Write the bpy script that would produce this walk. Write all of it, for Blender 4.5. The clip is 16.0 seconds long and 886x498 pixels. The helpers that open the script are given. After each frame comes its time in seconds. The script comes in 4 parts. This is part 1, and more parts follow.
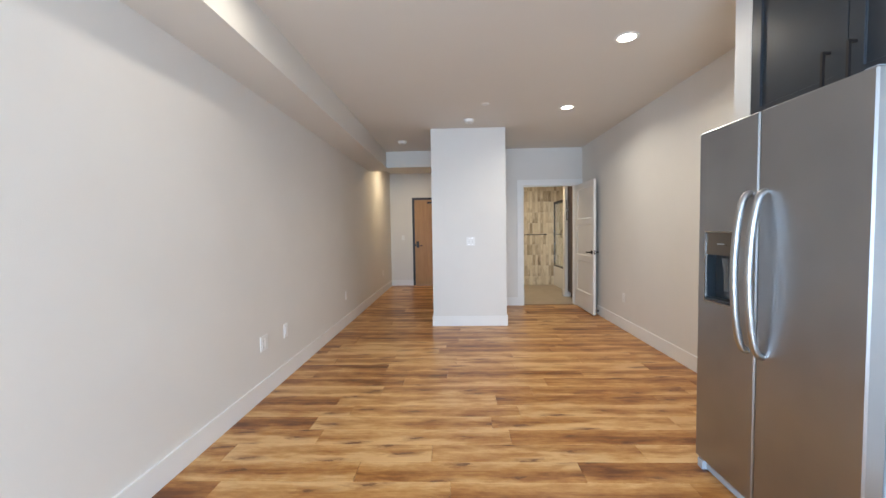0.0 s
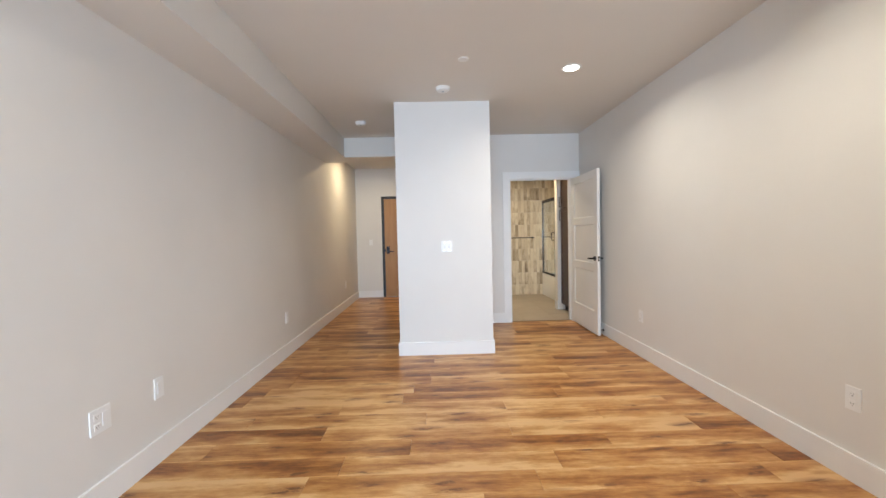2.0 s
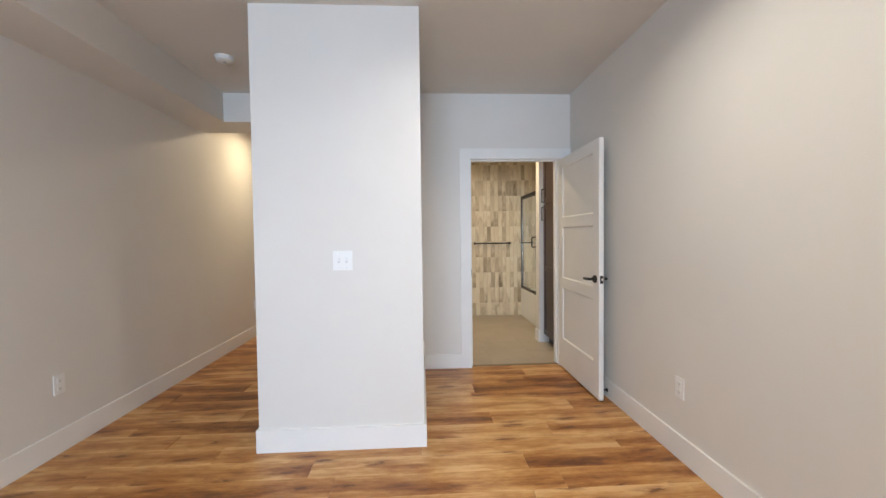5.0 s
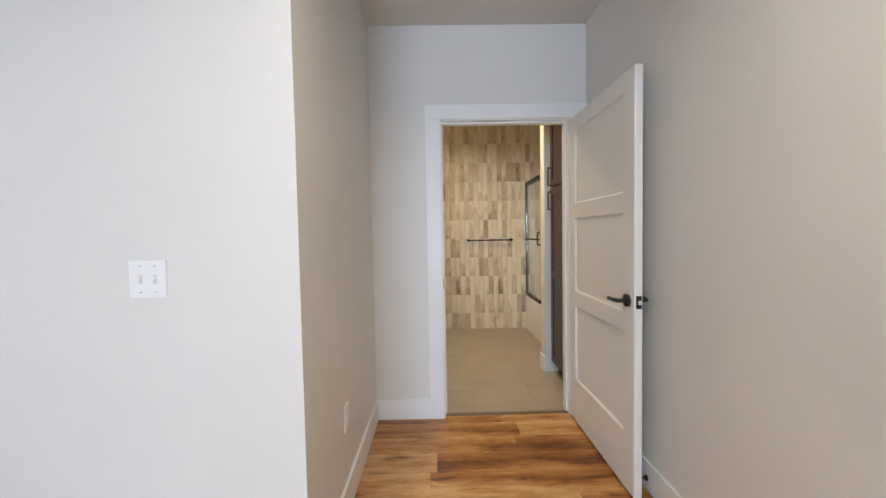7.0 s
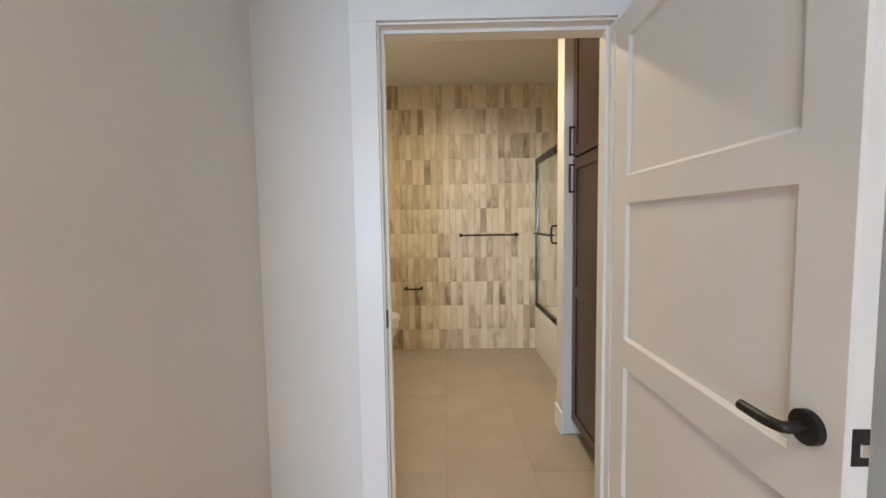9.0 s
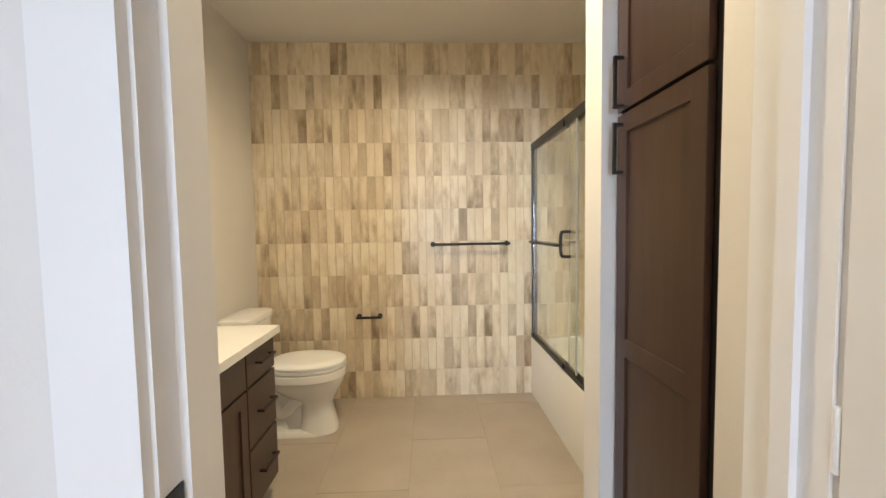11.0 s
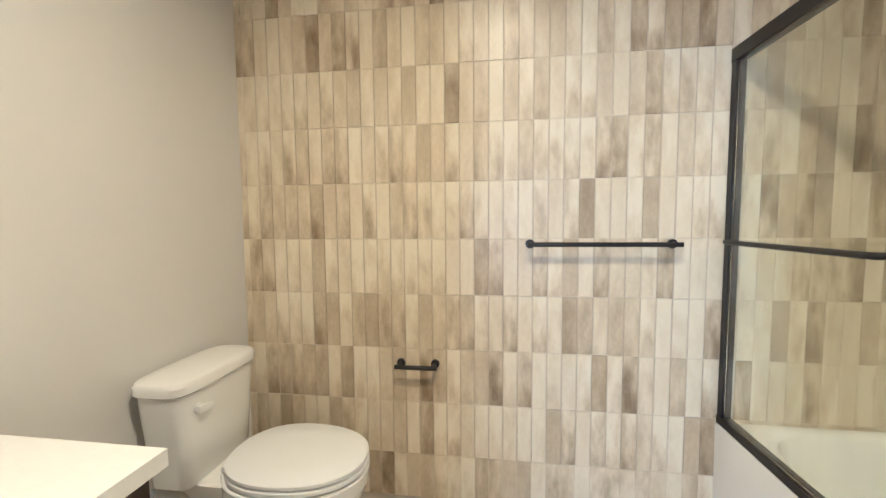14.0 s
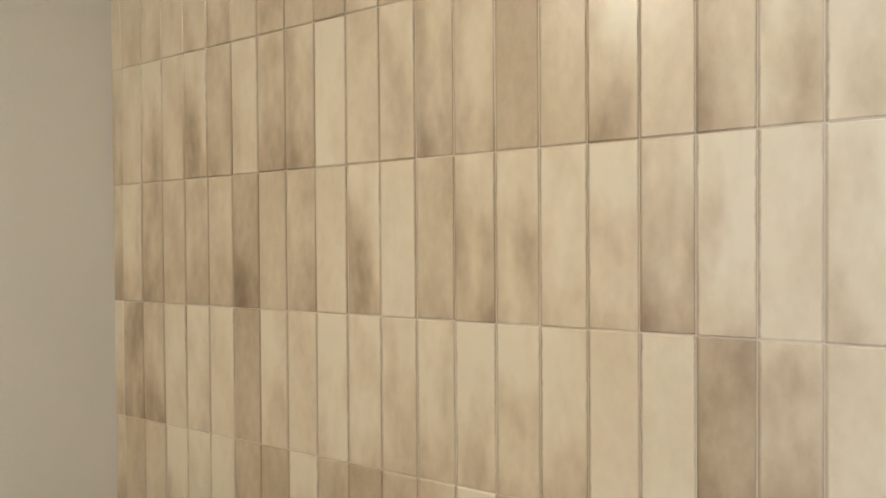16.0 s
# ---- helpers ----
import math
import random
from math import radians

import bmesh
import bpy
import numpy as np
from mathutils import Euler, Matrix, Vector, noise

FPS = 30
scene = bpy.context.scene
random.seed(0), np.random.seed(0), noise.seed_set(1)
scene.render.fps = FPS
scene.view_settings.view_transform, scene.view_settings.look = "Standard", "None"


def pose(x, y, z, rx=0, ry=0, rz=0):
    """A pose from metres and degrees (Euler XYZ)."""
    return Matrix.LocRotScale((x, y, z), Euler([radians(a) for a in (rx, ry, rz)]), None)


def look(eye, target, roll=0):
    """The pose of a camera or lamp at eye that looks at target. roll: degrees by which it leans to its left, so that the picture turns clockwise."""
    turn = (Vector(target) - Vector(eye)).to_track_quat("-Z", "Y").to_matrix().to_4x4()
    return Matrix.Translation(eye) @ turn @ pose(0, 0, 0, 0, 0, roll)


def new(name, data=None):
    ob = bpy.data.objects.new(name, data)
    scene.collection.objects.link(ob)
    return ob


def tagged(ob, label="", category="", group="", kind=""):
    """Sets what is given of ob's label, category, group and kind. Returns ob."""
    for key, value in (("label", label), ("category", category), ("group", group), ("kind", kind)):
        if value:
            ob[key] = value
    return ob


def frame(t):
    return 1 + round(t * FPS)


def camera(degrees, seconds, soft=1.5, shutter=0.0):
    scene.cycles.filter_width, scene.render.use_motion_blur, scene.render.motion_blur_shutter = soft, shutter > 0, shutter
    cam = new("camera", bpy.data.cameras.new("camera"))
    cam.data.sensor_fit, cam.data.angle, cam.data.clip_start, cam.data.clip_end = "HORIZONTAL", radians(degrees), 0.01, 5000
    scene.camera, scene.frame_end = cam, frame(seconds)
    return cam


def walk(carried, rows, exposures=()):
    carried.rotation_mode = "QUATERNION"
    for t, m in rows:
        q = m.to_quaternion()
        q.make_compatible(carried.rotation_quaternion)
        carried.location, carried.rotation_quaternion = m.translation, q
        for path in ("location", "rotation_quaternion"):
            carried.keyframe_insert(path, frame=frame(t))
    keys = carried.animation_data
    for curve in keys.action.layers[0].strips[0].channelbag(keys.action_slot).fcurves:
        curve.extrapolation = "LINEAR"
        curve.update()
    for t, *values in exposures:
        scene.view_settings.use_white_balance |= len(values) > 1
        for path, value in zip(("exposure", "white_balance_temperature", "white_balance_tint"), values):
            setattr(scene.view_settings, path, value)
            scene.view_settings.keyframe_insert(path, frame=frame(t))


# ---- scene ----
cam = camera(97.7, 16.0)
EXPOSURES = [(0.0, 0.28, 5850, 10), (2.0, 0.55, 5850, 10), (3.5, 0.52, 5800, 10), (8.0, 0.42, 5800, 10), (10.5, 0.9, 5600, 10), (11.5, 1.08, 5450, 10), (12.5, 1.25, 5050, 10), (13.5, 1.2, 4800, 10), (14.5, 1.2, 4850, 10), (16.0, 1.02, 4780, 10)]
WINDOW_W, LAMP_W, HALL_W, BATH_W, VANITY_W = 225.0, 10.0, 11.0, 15.0, 1.2
PATH = [
    (0, (0.224, -0.616, 1.309), (0.159, 1.381, 1.214), -0.9),
    (0.5, (0.201, -0.351, 1.294), (0.156, 1.647, 1.219), -1.0),
    (1, (0.228, -0.052, 1.294), (0.208, 1.946, 1.213), -1.2),
    (1.5, (0.227, 0.233, 1.299), (0.248, 2.231, 1.212), -1.2),
    (2, (0.312, 0.539, 1.285), (0.35, 2.538, 1.21), -1.3),
    (2.5, (0.355, 0.842, 1.272), (0.444, 2.838, 1.181), -1.3),
    (3, (0.426, 1.137, 1.269), (0.54, 3.132, 1.181), -1.2),
    (3.5, (0.524, 1.428, 1.281), (0.635, 3.423, 1.196), -1.1),
    (4, (0.634, 1.717, 1.271), (0.757, 3.711, 1.189), -0.9),
    (4.5, (0.748, 2.002, 1.283), (0.878, 3.996, 1.203), -0.7),
    (5, (0.91, 2.279, 1.294), (1.018, 4.275, 1.231), -0.7),
    (7.5, (1.43, 3.691, 1.288), (1.427, 5.688, 1.184), -1.0),
    (8, (1.505, 3.987, 1.324), (1.474, 5.982, 1.187), -0.9),
    (10.5, (1.731, 5.352, 1.290), (1.736, 7.349, 1.170), -0.7),
    (11, (1.730, 5.572, 1.307), (1.805, 7.567, 1.196), -0.9),
    (11.5, (1.718, 5.759, 1.317), (1.874, 7.75, 1.204), -0.7),
    (12, (1.717, 5.919, 1.336), (1.923, 7.904, 1.208), -0.5),
    (12.5, (1.716, 6.097, 1.31), (1.889, 8.086, 1.187), -0.3),
    (13, (1.681, 6.293, 1.301), (1.71, 8.288, 1.172), -0.1),
    (13.5, (1.651, 6.554, 1.295), (1.512, 8.545, 1.171), -0.3),
    (14, (1.629, 6.839, 1.279), (1.35, 8.814, 1.136), -0.5),
    (14.5, (1.592, 7.127, 1.288), (1.215, 9.087, 1.163), -0.6),
    (15, (1.534, 7.434, 1.288), (1.063, 9.377, 1.211), -0.7),
    (15.5, (1.469, 7.734, 1.301), (0.908, 9.652, 1.241), -0.7),
    (16, (1.396, 7.969, 1.315), (0.723, 9.852, 1.299), -0.4),
]
walk(cam, [(t, look(eye, target, roll)) for t, eye, target, roll in PATH], EXPOSURES)

# ---- light ----
world = bpy.data.worlds.new("sky")
scene.world = world
world.use_nodes = True
wn = world.node_tree.nodes
sky = wn.new("ShaderNodeTexSky")
sky.sky_type = "NISHITA"
sky.sun_disc = False
sky.sun_elevation = radians(50)
sky.sun_rotation = radians(20)
world.node_tree.links.new(sky.outputs[0], wn["Background"].inputs[0])
wn["Background"].inputs[1].default_value = 0.12
sun = new("sun", bpy.data.lights.new("sun", "SUN"))
sun.data.energy = 2.5
sun.data.angle = radians(0.5)
sun.data.color = (1.0, 0.95, 0.88)
sun.matrix_basis = look((0.0, 20.0, 24.0), (0.0, 0.0, 0.0))


def area(name, m, watts, colour, w, h=None, shape="RECTANGLE", spread=180):
    ob = new(name, bpy.data.lights.new(name, "AREA"))
    d = ob.data
    d.shape, d.size, d.energy, d.color, d.spread = shape, w, watts, colour, radians(spread)
    if h:
        d.size_y = h
    ob.matrix_basis = m
    return ob


DAY = (0.68, 0.84, 1.0)
WARM = (1.0, 0.86, 0.66)
AMBER = (1.0, 0.74, 0.41)
area("window_daylight", look((0.12, -3.75, 1.15), (0.95, 0.4, 0.2)), WINDOW_W, DAY, 2.45, 2.05)


# ---- materials ----
def mat(name):
    m = bpy.data.materials.new(name)
    m.use_nodes = True
    n = m.node_tree.nodes
    return m, n, m.node_tree.links, n["Principled BSDF"]


def math_node(n, l, op, a, b=None):
    k = n.new("ShaderNodeMath")
    k.operation = op
    for i, v in enumerate((a, b)):
        if v is None:
            continue
        if isinstance(v, (int, float)):
            k.inputs[i].default_value = v
        else:
            l.new(v, k.inputs[i])
    return k.outputs[0]


def coords(n, l, scale=(1, 1, 1), shift=None, kind="Object"):
    tc = n.new("ShaderNodeTexCoord")
    mp = n.new("ShaderNodeMapping")
    mp.inputs["Scale"].default_value = scale
    l.new(tc.outputs[kind], mp.inputs["Vector"])
    if shift is not None:
        l.new(shift, mp.inputs["Location"])
    return mp.outputs[0]


def noise_tex(n, l, vec, scale, detail=3, rough=0.55):
    k = n.new("ShaderNodeTexNoise")
    k.inputs["Scale"].default_value = scale
    k.inputs["Detail"].default_value = detail
    k.inputs["Roughness"].default_value = rough
    l.new(vec, k.inputs["Vector"])
    return k.outputs["Fac"]


def ramp(n, l, fac, stops):
    k = n.new("ShaderNodeValToRGB")
    e = k.color_ramp.elements
    while len(e) < len(stops):
        e.new(0.5)
    for el, (p, c) in zip(e, stops):
        el.position, el.color = p, (*c, 1)
    l.new(fac, k.inputs[0])
    return k.outputs[0]


def bump(n, l, bsdf, height, strength, distance):
    k = n.new("ShaderNodeBump")
    k.inputs["Strength"].default_value = strength
    k.inputs["Distance"].default_value = distance
    l.new(height, k.inputs["Height"])
    l.new(k.outputs[0], bsdf.inputs["Normal"])


def mixed(n, l, fac, a, b, mode="MIX"):
    k = n.new("ShaderNodeMix")
    k.data_type, k.blend_type = "RGBA", mode
    for i, v in ((0, fac), (6, a), (7, b)):
        if isinstance(v, (int, float)):
            k.inputs[i].default_value = v
        elif isinstance(v, tuple):
            k.inputs[i].default_value = (*v, 1)
        else:
            l.new(v, k.inputs[i])
    return k.outputs[2]


def surface(name, colour, rough, metal=0.0, vary=0.06, scale=6.0, grain=0.0, grain_scale=120.0, coat=0.0):
    """A plain surface with soft mottling and fine relief."""
    m, n, l, b = mat(name)
    v = coords(n, l)
    f = noise_tex(n, l, v, scale, 4)
    lo = tuple(c * (1 - vary) for c in colour)
    hi = tuple(min(1, c * (1 + vary)) for c in colour)
    l.new(ramp(n, l, f, [(0.3, lo), (0.7, hi)]), b.inputs["Base Color"])
    b.inputs["Metallic"].default_value = metal
    fr = noise_tex(n, l, v, scale * 3, 3)
    l.new(math_node(n, l, "ADD", math_node(n, l, "MULTIPLY", fr, 0.16 * rough), rough * 0.92), b.inputs["Roughness"])
    b.inputs["Coat Weight"].default_value = coat
    if grain:
        bump(n, l, b, noise_tex(n, l, v, grain_scale, 2), grain, 0.002)
    return m


WALL = surface("wall_paint", (0.745, 0.725, 0.69), 0.55, vary=0.02, scale=1.6, grain=0.22, grain_scale=160)
CEIL = surface("ceiling_paint", (0.72, 0.695, 0.65), 0.75, vary=0.012, scale=1.6, grain=0.3, grain_scale=130)
TRIM = surface("trim_paint", (0.83, 0.825, 0.81), 0.38, vary=0.015, scale=4, grain=0.06)
DOORPAINT = surface("door_paint", (0.80, 0.79, 0.765), 0.40, vary=0.015, scale=4, grain=0.06)
BLACK = surface("black_metal", (0.018, 0.016, 0.016), 0.40, metal=0.2, vary=0.15, scale=30, grain=0.05)
PLATE = surface("white_plate", (0.84, 0.84, 0.83), 0.42, vary=0.01)
TOGGLE = surface("toggle_well", (0.62, 0.62, 0.62), 0.4)
SLOT = surface("dark_slot", (0.12, 0.12, 0.12), 0.5)
PORCELAIN = surface("porcelain", (0.84, 0.83, 0.79), 0.08, vary=0.01, scale=3, coat=0.4)
ACRYLIC = surface("tub_acrylic", (0.84, 0.83, 0.80), 0.16, vary=0.01, scale=3)
QUARTZ = surface("quartz", (0.83, 0.82, 0.78), 0.18, vary=0.02, scale=40)
NAVY = surface("navy_cabinet_paint", (0.022, 0.030, 0.040), 0.38, vary=0.08, scale=8, grain=0.05)
GROUT = surface("grout", (0.66, 0.59, 0.48), 0.85, vary=0.1, scale=20, grain=0.4)
PLASTIC = surface("white_plastic", (0.82, 0.82, 0.80), 0.4, vary=0.01)
GREYPLASTIC = surface("grey_plastic", (0.42, 0.47, 0.52), 0.35, vary=0.04)
DARKPLASTIC = surface("dark_plastic", (0.030, 0.042, 0.055), 0.3, vary=0.1)
PANELPLASTIC = surface("dispenser_panel", (0.10, 0.085, 0.065), 0.28, vary=0.05)
CHROME = surface("chrome", (0.85, 0.85, 0.86), 0.1, metal=1.0, vary=0.01)
MIRROR = surface("mirror_silver", (0.92, 0.92, 0.92), 0.02, metal=1.0, vary=0.003)
GROUNDMAT = surface("ground_paving", (0.30, 0.29, 0.28), 0.9, vary=0.15, scale=0.6, grain=0.4)
# near-black: shade of door gaps and toe recesses put into the colour
CABSHADE = surface("cabinet_gap_shade", (0.02, 0.015, 0.012), 0.6)


def wood_stain(name, dark, light, rough, along, scale=1.0):
    m, n, l, b = mat(name)
    s = [9.0 * scale] * 3
    s[along] = 0.9 * scale
    v = coords(n, l, s)
    f = noise_tex(n, l, v, 3.0, 6, 0.62)
    g = noise_tex(n, l, coords(n, l), 3.5, 3)
    base = ramp(n, l, f, [(0.25, dark), (0.75, light)])
    l.new(mixed(n, l, math_node(n, l, "MULTIPLY", g, 0.5), base, dark), b.inputs["Base Color"])
    b.inputs["Roughness"].default_value = rough
    bump(n, l, b, noise_tex(n, l, v, 18, 3), 0.08, 0.001)
    return m


ESPRESSO = wood_stain("espresso_wood", (0.036, 0.019, 0.014), (0.072, 0.039, 0.028), 0.32, 2)
OAKDOOR = wood_stain("honey_birch", (0.36, 0.17, 0.045), (0.52, 0.28, 0.085), 0.42, 2, 0.6)


def steel():
    m, n, l, b = mat("brushed_steel")
    v = coords(n, l, (2.0, 2.0, 260.0))
    f = noise_tex(n, l, v, 4.0, 3)
    g = noise_tex(n, l, coords(n, l), 2.0, 3)
    l.new(ramp(n, l, g, [(0.3, (0.35, 0.365, 0.385)), (0.7, (0.42, 0.435, 0.455))]), b.inputs["Base Color"])
    b.inputs["Metallic"].default_value = 1.0
    l.new(math_node(n, l, "ADD", math_node(n, l, "MULTIPLY", f, 0.10), 0.33), b.inputs["Roughness"])
    b.inputs["Anisotropic"].default_value = 0.4
    bump(n, l, b, f, 0.05, 0.0004)
    return m


STEEL = steel()


def plank_wood():
    """Honey vinyl plank: pale sapwood along the edges, brown heart patches, scattered knots, shifted board by board."""
    m, n, l, b = mat("honey_plank")
    r = n.new("ShaderNodeObjectInfo").outputs["Random"]
    r2 = math_node(n, l, "FRACT", math_node(n, l, "MULTIPLY", r, 17.31))
    shift = n.new("ShaderNodeCombineXYZ")
    l.new(math_node(n, l, "MULTIPLY", r, 37.0), shift.inputs[0])
    l.new(math_node(n, l, "MULTIPLY", r, 91.0), shift.inputs[1])
    sh = shift.outputs[0]
    sep = n.new("ShaderNodeSeparateXYZ")
    l.new(coords(n, l), sep.inputs[0])
    wob = noise_tex(n, l, coords(n, l, (2.2, 5.0, 1.0), sh), 1.0, 4, 0.6)
    patch = noise_tex(n, l, coords(n, l, (2.0, 6.0, 1.0), sh), 1.0, 4, 0.6)
    streak = noise_tex(n, l, coords(n, l, (2.5, 34.0, 1.0), sh), 1.0, 5, 0.6)
    fine = noise_tex(n, l, coords(n, l, (7.0, 170.0, 1.0), sh), 1.6, 3, 0.6)
    fleck = noise_tex(n, l, coords(n, l, (7.0, 26.0, 1.0), sh), 1.0, 6, 0.72)
    # heartwood lies in a wandering strip along the board
    off = math_node(n, l, "ADD", sep.outputs[1], math_node(n, l, "MULTIPLY", math_node(n, l, "SUBTRACT", wob, 0.5), 0.20))
    off = math_node(n, l, "ADD", off, math_node(n, l, "MULTIPLY", math_node(n, l, "SUBTRACT", r2, 0.5), 0.08))
    strip = math_node(n, l, "SUBTRACT", 1.0, math_node(n, l, "MULTIPLY", math_node(n, l, "ABSOLUTE", off), 10.5))
    f = math_node(n, l, "MULTIPLY", strip, 0.17)
    f = math_node(n, l, "ADD", f, math_node(n, l, "MULTIPLY", patch, 0.62))
    f = math_node(n, l, "ADD", f, math_node(n, l, "MULTIPLY", streak, 0.28))
    f = math_node(n, l, "ADD", f, math_node(n, l, "MULTIPLY", math_node(n, l, "SUBTRACT", fleck, 0.44), 0.40))
    f = math_node(n, l, "ADD", f, math_node(n, l, "MULTIPLY", math_node(n, l, "SUBTRACT", r, 0.5), 0.24))
    base = ramp(n, l, f, [(0.41, (0.69, 0.430, 0.190)), (0.50, (0.56, 0.302, 0.102)), (0.60, (0.43, 0.195, 0.052)), (0.70, (0.28, 0.105, 0.024)), (0.80, (0.14, 0.046, 0.013))])
    # knots: dark eyes with a long brown halo, only in some places
    vor = n.new("ShaderNodeTexVoronoi")
    vor.voronoi_dimensions = "2D"
    vor.inputs["Scale"].default_value = 1.0
    vor.inputs["Randomness"].default_value = 1.0
    warp = n.new("ShaderNodeVectorMath")
    warp.operation = "ADD"
    wv = n.new("ShaderNodeCombineXYZ")
    l.new(math_node(n, l, "MULTIPLY", math_node(n, l, "SUBTRACT", fleck, 0.5), 1.1), wv.inputs[0])
    l.new(math_node(n, l, "MULTIPLY", math_node(n, l, "SUBTRACT", fleck, 0.5), 0.7), wv.inputs[1])
    l.new(coords(n, l, (2.6, 8.5, 1.0), sh), warp.inputs[0])
    l.new(wv.outputs[0], warp.inputs[1])
    l.new(warp.outputs[0], vor.inputs["Vector"])
    pick = n.new("ShaderNodeSeparateColor")
    l.new(vor.outputs["Color"], pick.inputs[0])
    some = ramp(n, l, pick.outputs[0], [(0.45, (0, 0, 0)), (0.60, (1, 1, 1))])
    halo = ramp(n, l, vor.outputs["Distance"], [(0.05, (1, 1, 1)), (0.36, (0, 0, 0))])
    eye = ramp(n, l, vor.outputs["Distance"], [(0.04, (1, 1, 1)), (0.14, (0, 0, 0))])
    base = mixed(n, l, math_node(n, l, "MULTIPLY", math_node(n, l, "MULTIPLY", halo, some), 0.72), base, (0.25, 0.088, 0.022))
    base = mixed(n, l, math_node(n, l, "MULTIPLY", math_node(n, l, "MULTIPLY", eye, some), 0.75), base, (0.10, 0.036, 0.015))
    base = mixed(n, l, 0.15, base, ramp(n, l, fine, [(0.3, (0.55, 0.5, 0.45)), (0.7, (1, 1, 1))]), "MULTIPLY")
    l.new(base, b.inputs["Base Color"])
    l.new(math_node(n, l, "ADD", math_node(n, l, "MULTIPLY", streak, 0.12), 0.27), b.inputs["Roughness"])
    b.inputs["Specular IOR Level"].default_value = 0.4
    bump(n, l, b, fine, 0.10, 0.0008)
    return m


PLANK = plank_wood()


def glazed_tile(name, per_island):
    """Handmade glazed tile: cream to taupe tile by tile, clouded glaze that pools towards one end, thin worn rims."""
    m, n, l, b = mat(name)
    if per_island:
        r = n.new("ShaderNodeNewGeometry").outputs["Random Per Island"]
    else:
        r = n.new("ShaderNodeObjectInfo").outputs["Random"]
    r2 = math_node(n, l, "FRACT", math_node(n, l, "MULTIPLY", r, 23.7))
    r3 = math_node(n, l, "FRACT", math_node(n, l, "MULTIPLY", r, 61.3))
    shift = n.new("ShaderNodeCombineXYZ")
    l.new(math_node(n, l, "MULTIPLY", r, 53.0), shift.inputs[0])
    l.new(math_node(n, l, "MULTIPLY", r, 29.0), shift.inputs[2])
    sh = shift.outputs[0]
    cloud = noise_tex(n, l, coords(n, l, (20.0, 20.0, 7.0), sh), 1.0, 2.5, 0.5)
    mottle = noise_tex(n, l, coords(n, l, (70.0, 70.0, 38.0), sh), 1.0, 4, 0.62)
    # three kinds of glaze: mostly cream, some tan, a few taupe
    shade = ramp(n, l, r2, [(0.0, (0.78, 0.78, 0.78)), (0.45, (0.68, 0.68, 0.68)), (0.65, (0.55, 0.55, 0.55)), (0.90, (0.40, 0.40, 0.40)), (1.0, (0.24, 0.24, 0.24))])
    depth = math_node(n, l, "ADD", 0.20, math_node(n, l, "MULTIPLY", r3, 1.15))
    f = math_node(n, l, "ADD", shade, math_node(n, l, "MULTIPLY", math_node(n, l, "SUBTRACT", cloud, 0.5), depth))
    f = math_node(n, l, "ADD", f, math_node(n, l, "MULTIPLY", math_node(n, l, "SUBTRACT", mottle, 0.5), 0.24))
    if not per_island:
        sep = n.new("ShaderNodeSeparateXYZ")
        l.new(coords(n, l), sep.inputs[0])
        lean = math_node(n, l, "MULTIPLY", math_node(n, l, "SUBTRACT", r3, 0.2), 1.7)
        f = math_node(n, l, "ADD", f, math_node(n, l, "MULTIPLY", sep.outputs[2], lean))
    col = ramp(n, l, f, [(0.05, (0.24, 0.175, 0.107)), (0.30, (0.42, 0.332, 0.215)), (0.50, (0.585, 0.485, 0.335)), (0.66, (0.695, 0.598, 0.432)), (0.85, (0.78, 0.698, 0.535))])
    if not per_island:
        # the glaze thins to a browner rim
        ax = math_node(n, l, "ADD", math_node(n, l, "ABSOLUTE", sep.outputs[0]), math_node(n, l, "MULTIPLY", math_node(n, l, "SUBTRACT", mottle, 0.5), 0.006))
        rim = ramp(n, l, math_node(n, l, "MULTIPLY", ax, 10.0), [(0.275, (0, 0, 0)), (0.300, (1, 1, 1))])
        col = mixed(n, l, math_node(n, l, "MULTIPLY", rim, math_node(n, l, "MULTIPLY", cloud, 1.1)), col, (0.36, 0.275, 0.175))
    l.new(col, b.inputs["Base Color"])
    l.new(math_node(n, l, "ADD", math_node(n, l, "MULTIPLY", mottle, 0.16), 0.26), b.inputs["Roughness"])
    wave = noise_tex(n, l, coords(n, l, (20.0, 20.0, 9.0), sh), 1.0, 2)
    bump(n, l, b, wave, 0.40, 0.006)
    return m


TILE = glazed_tile("glazed_tile", False)
TILE_REST = glazed_tile("glazed_tile_rest", True)


def stone_floor():
    m, n, l, b = mat("taupe_porcelain")
    r = n.new("ShaderNodeObjectInfo").outputs["Random"]
    shift = n.new("ShaderNodeCombineXYZ")
    l.new(math_node(n, l, "MULTIPLY", r, 41.0), shift.inputs[0])
    v = coords(n, l, (1, 1, 1), shift.outputs[0])
    a = noise_tex(n, l, v, 3.0, 4)
    c = noise_tex(n, l, v, 60.0, 3)
    f = math_node(n, l, "ADD", math_node(n, l, "MULTIPLY", a, 0.7), math_node(n, l, "MULTIPLY", c, 0.2))
    f = math_node(n, l, "ADD", f, math_node(n, l, "MULTIPLY", r, 0.12))
    l.new(ramp(n, l, f, [(0.3, (0.355, 0.305, 0.245)), (0.75, (0.45, 0.395, 0.325))]), b.inputs["Base Color"])
    b.inputs["Roughness"].default_value = 0.42
    bump(n, l, b, c, 0.08, 0.001)
    return m


STONE = stone_floor()


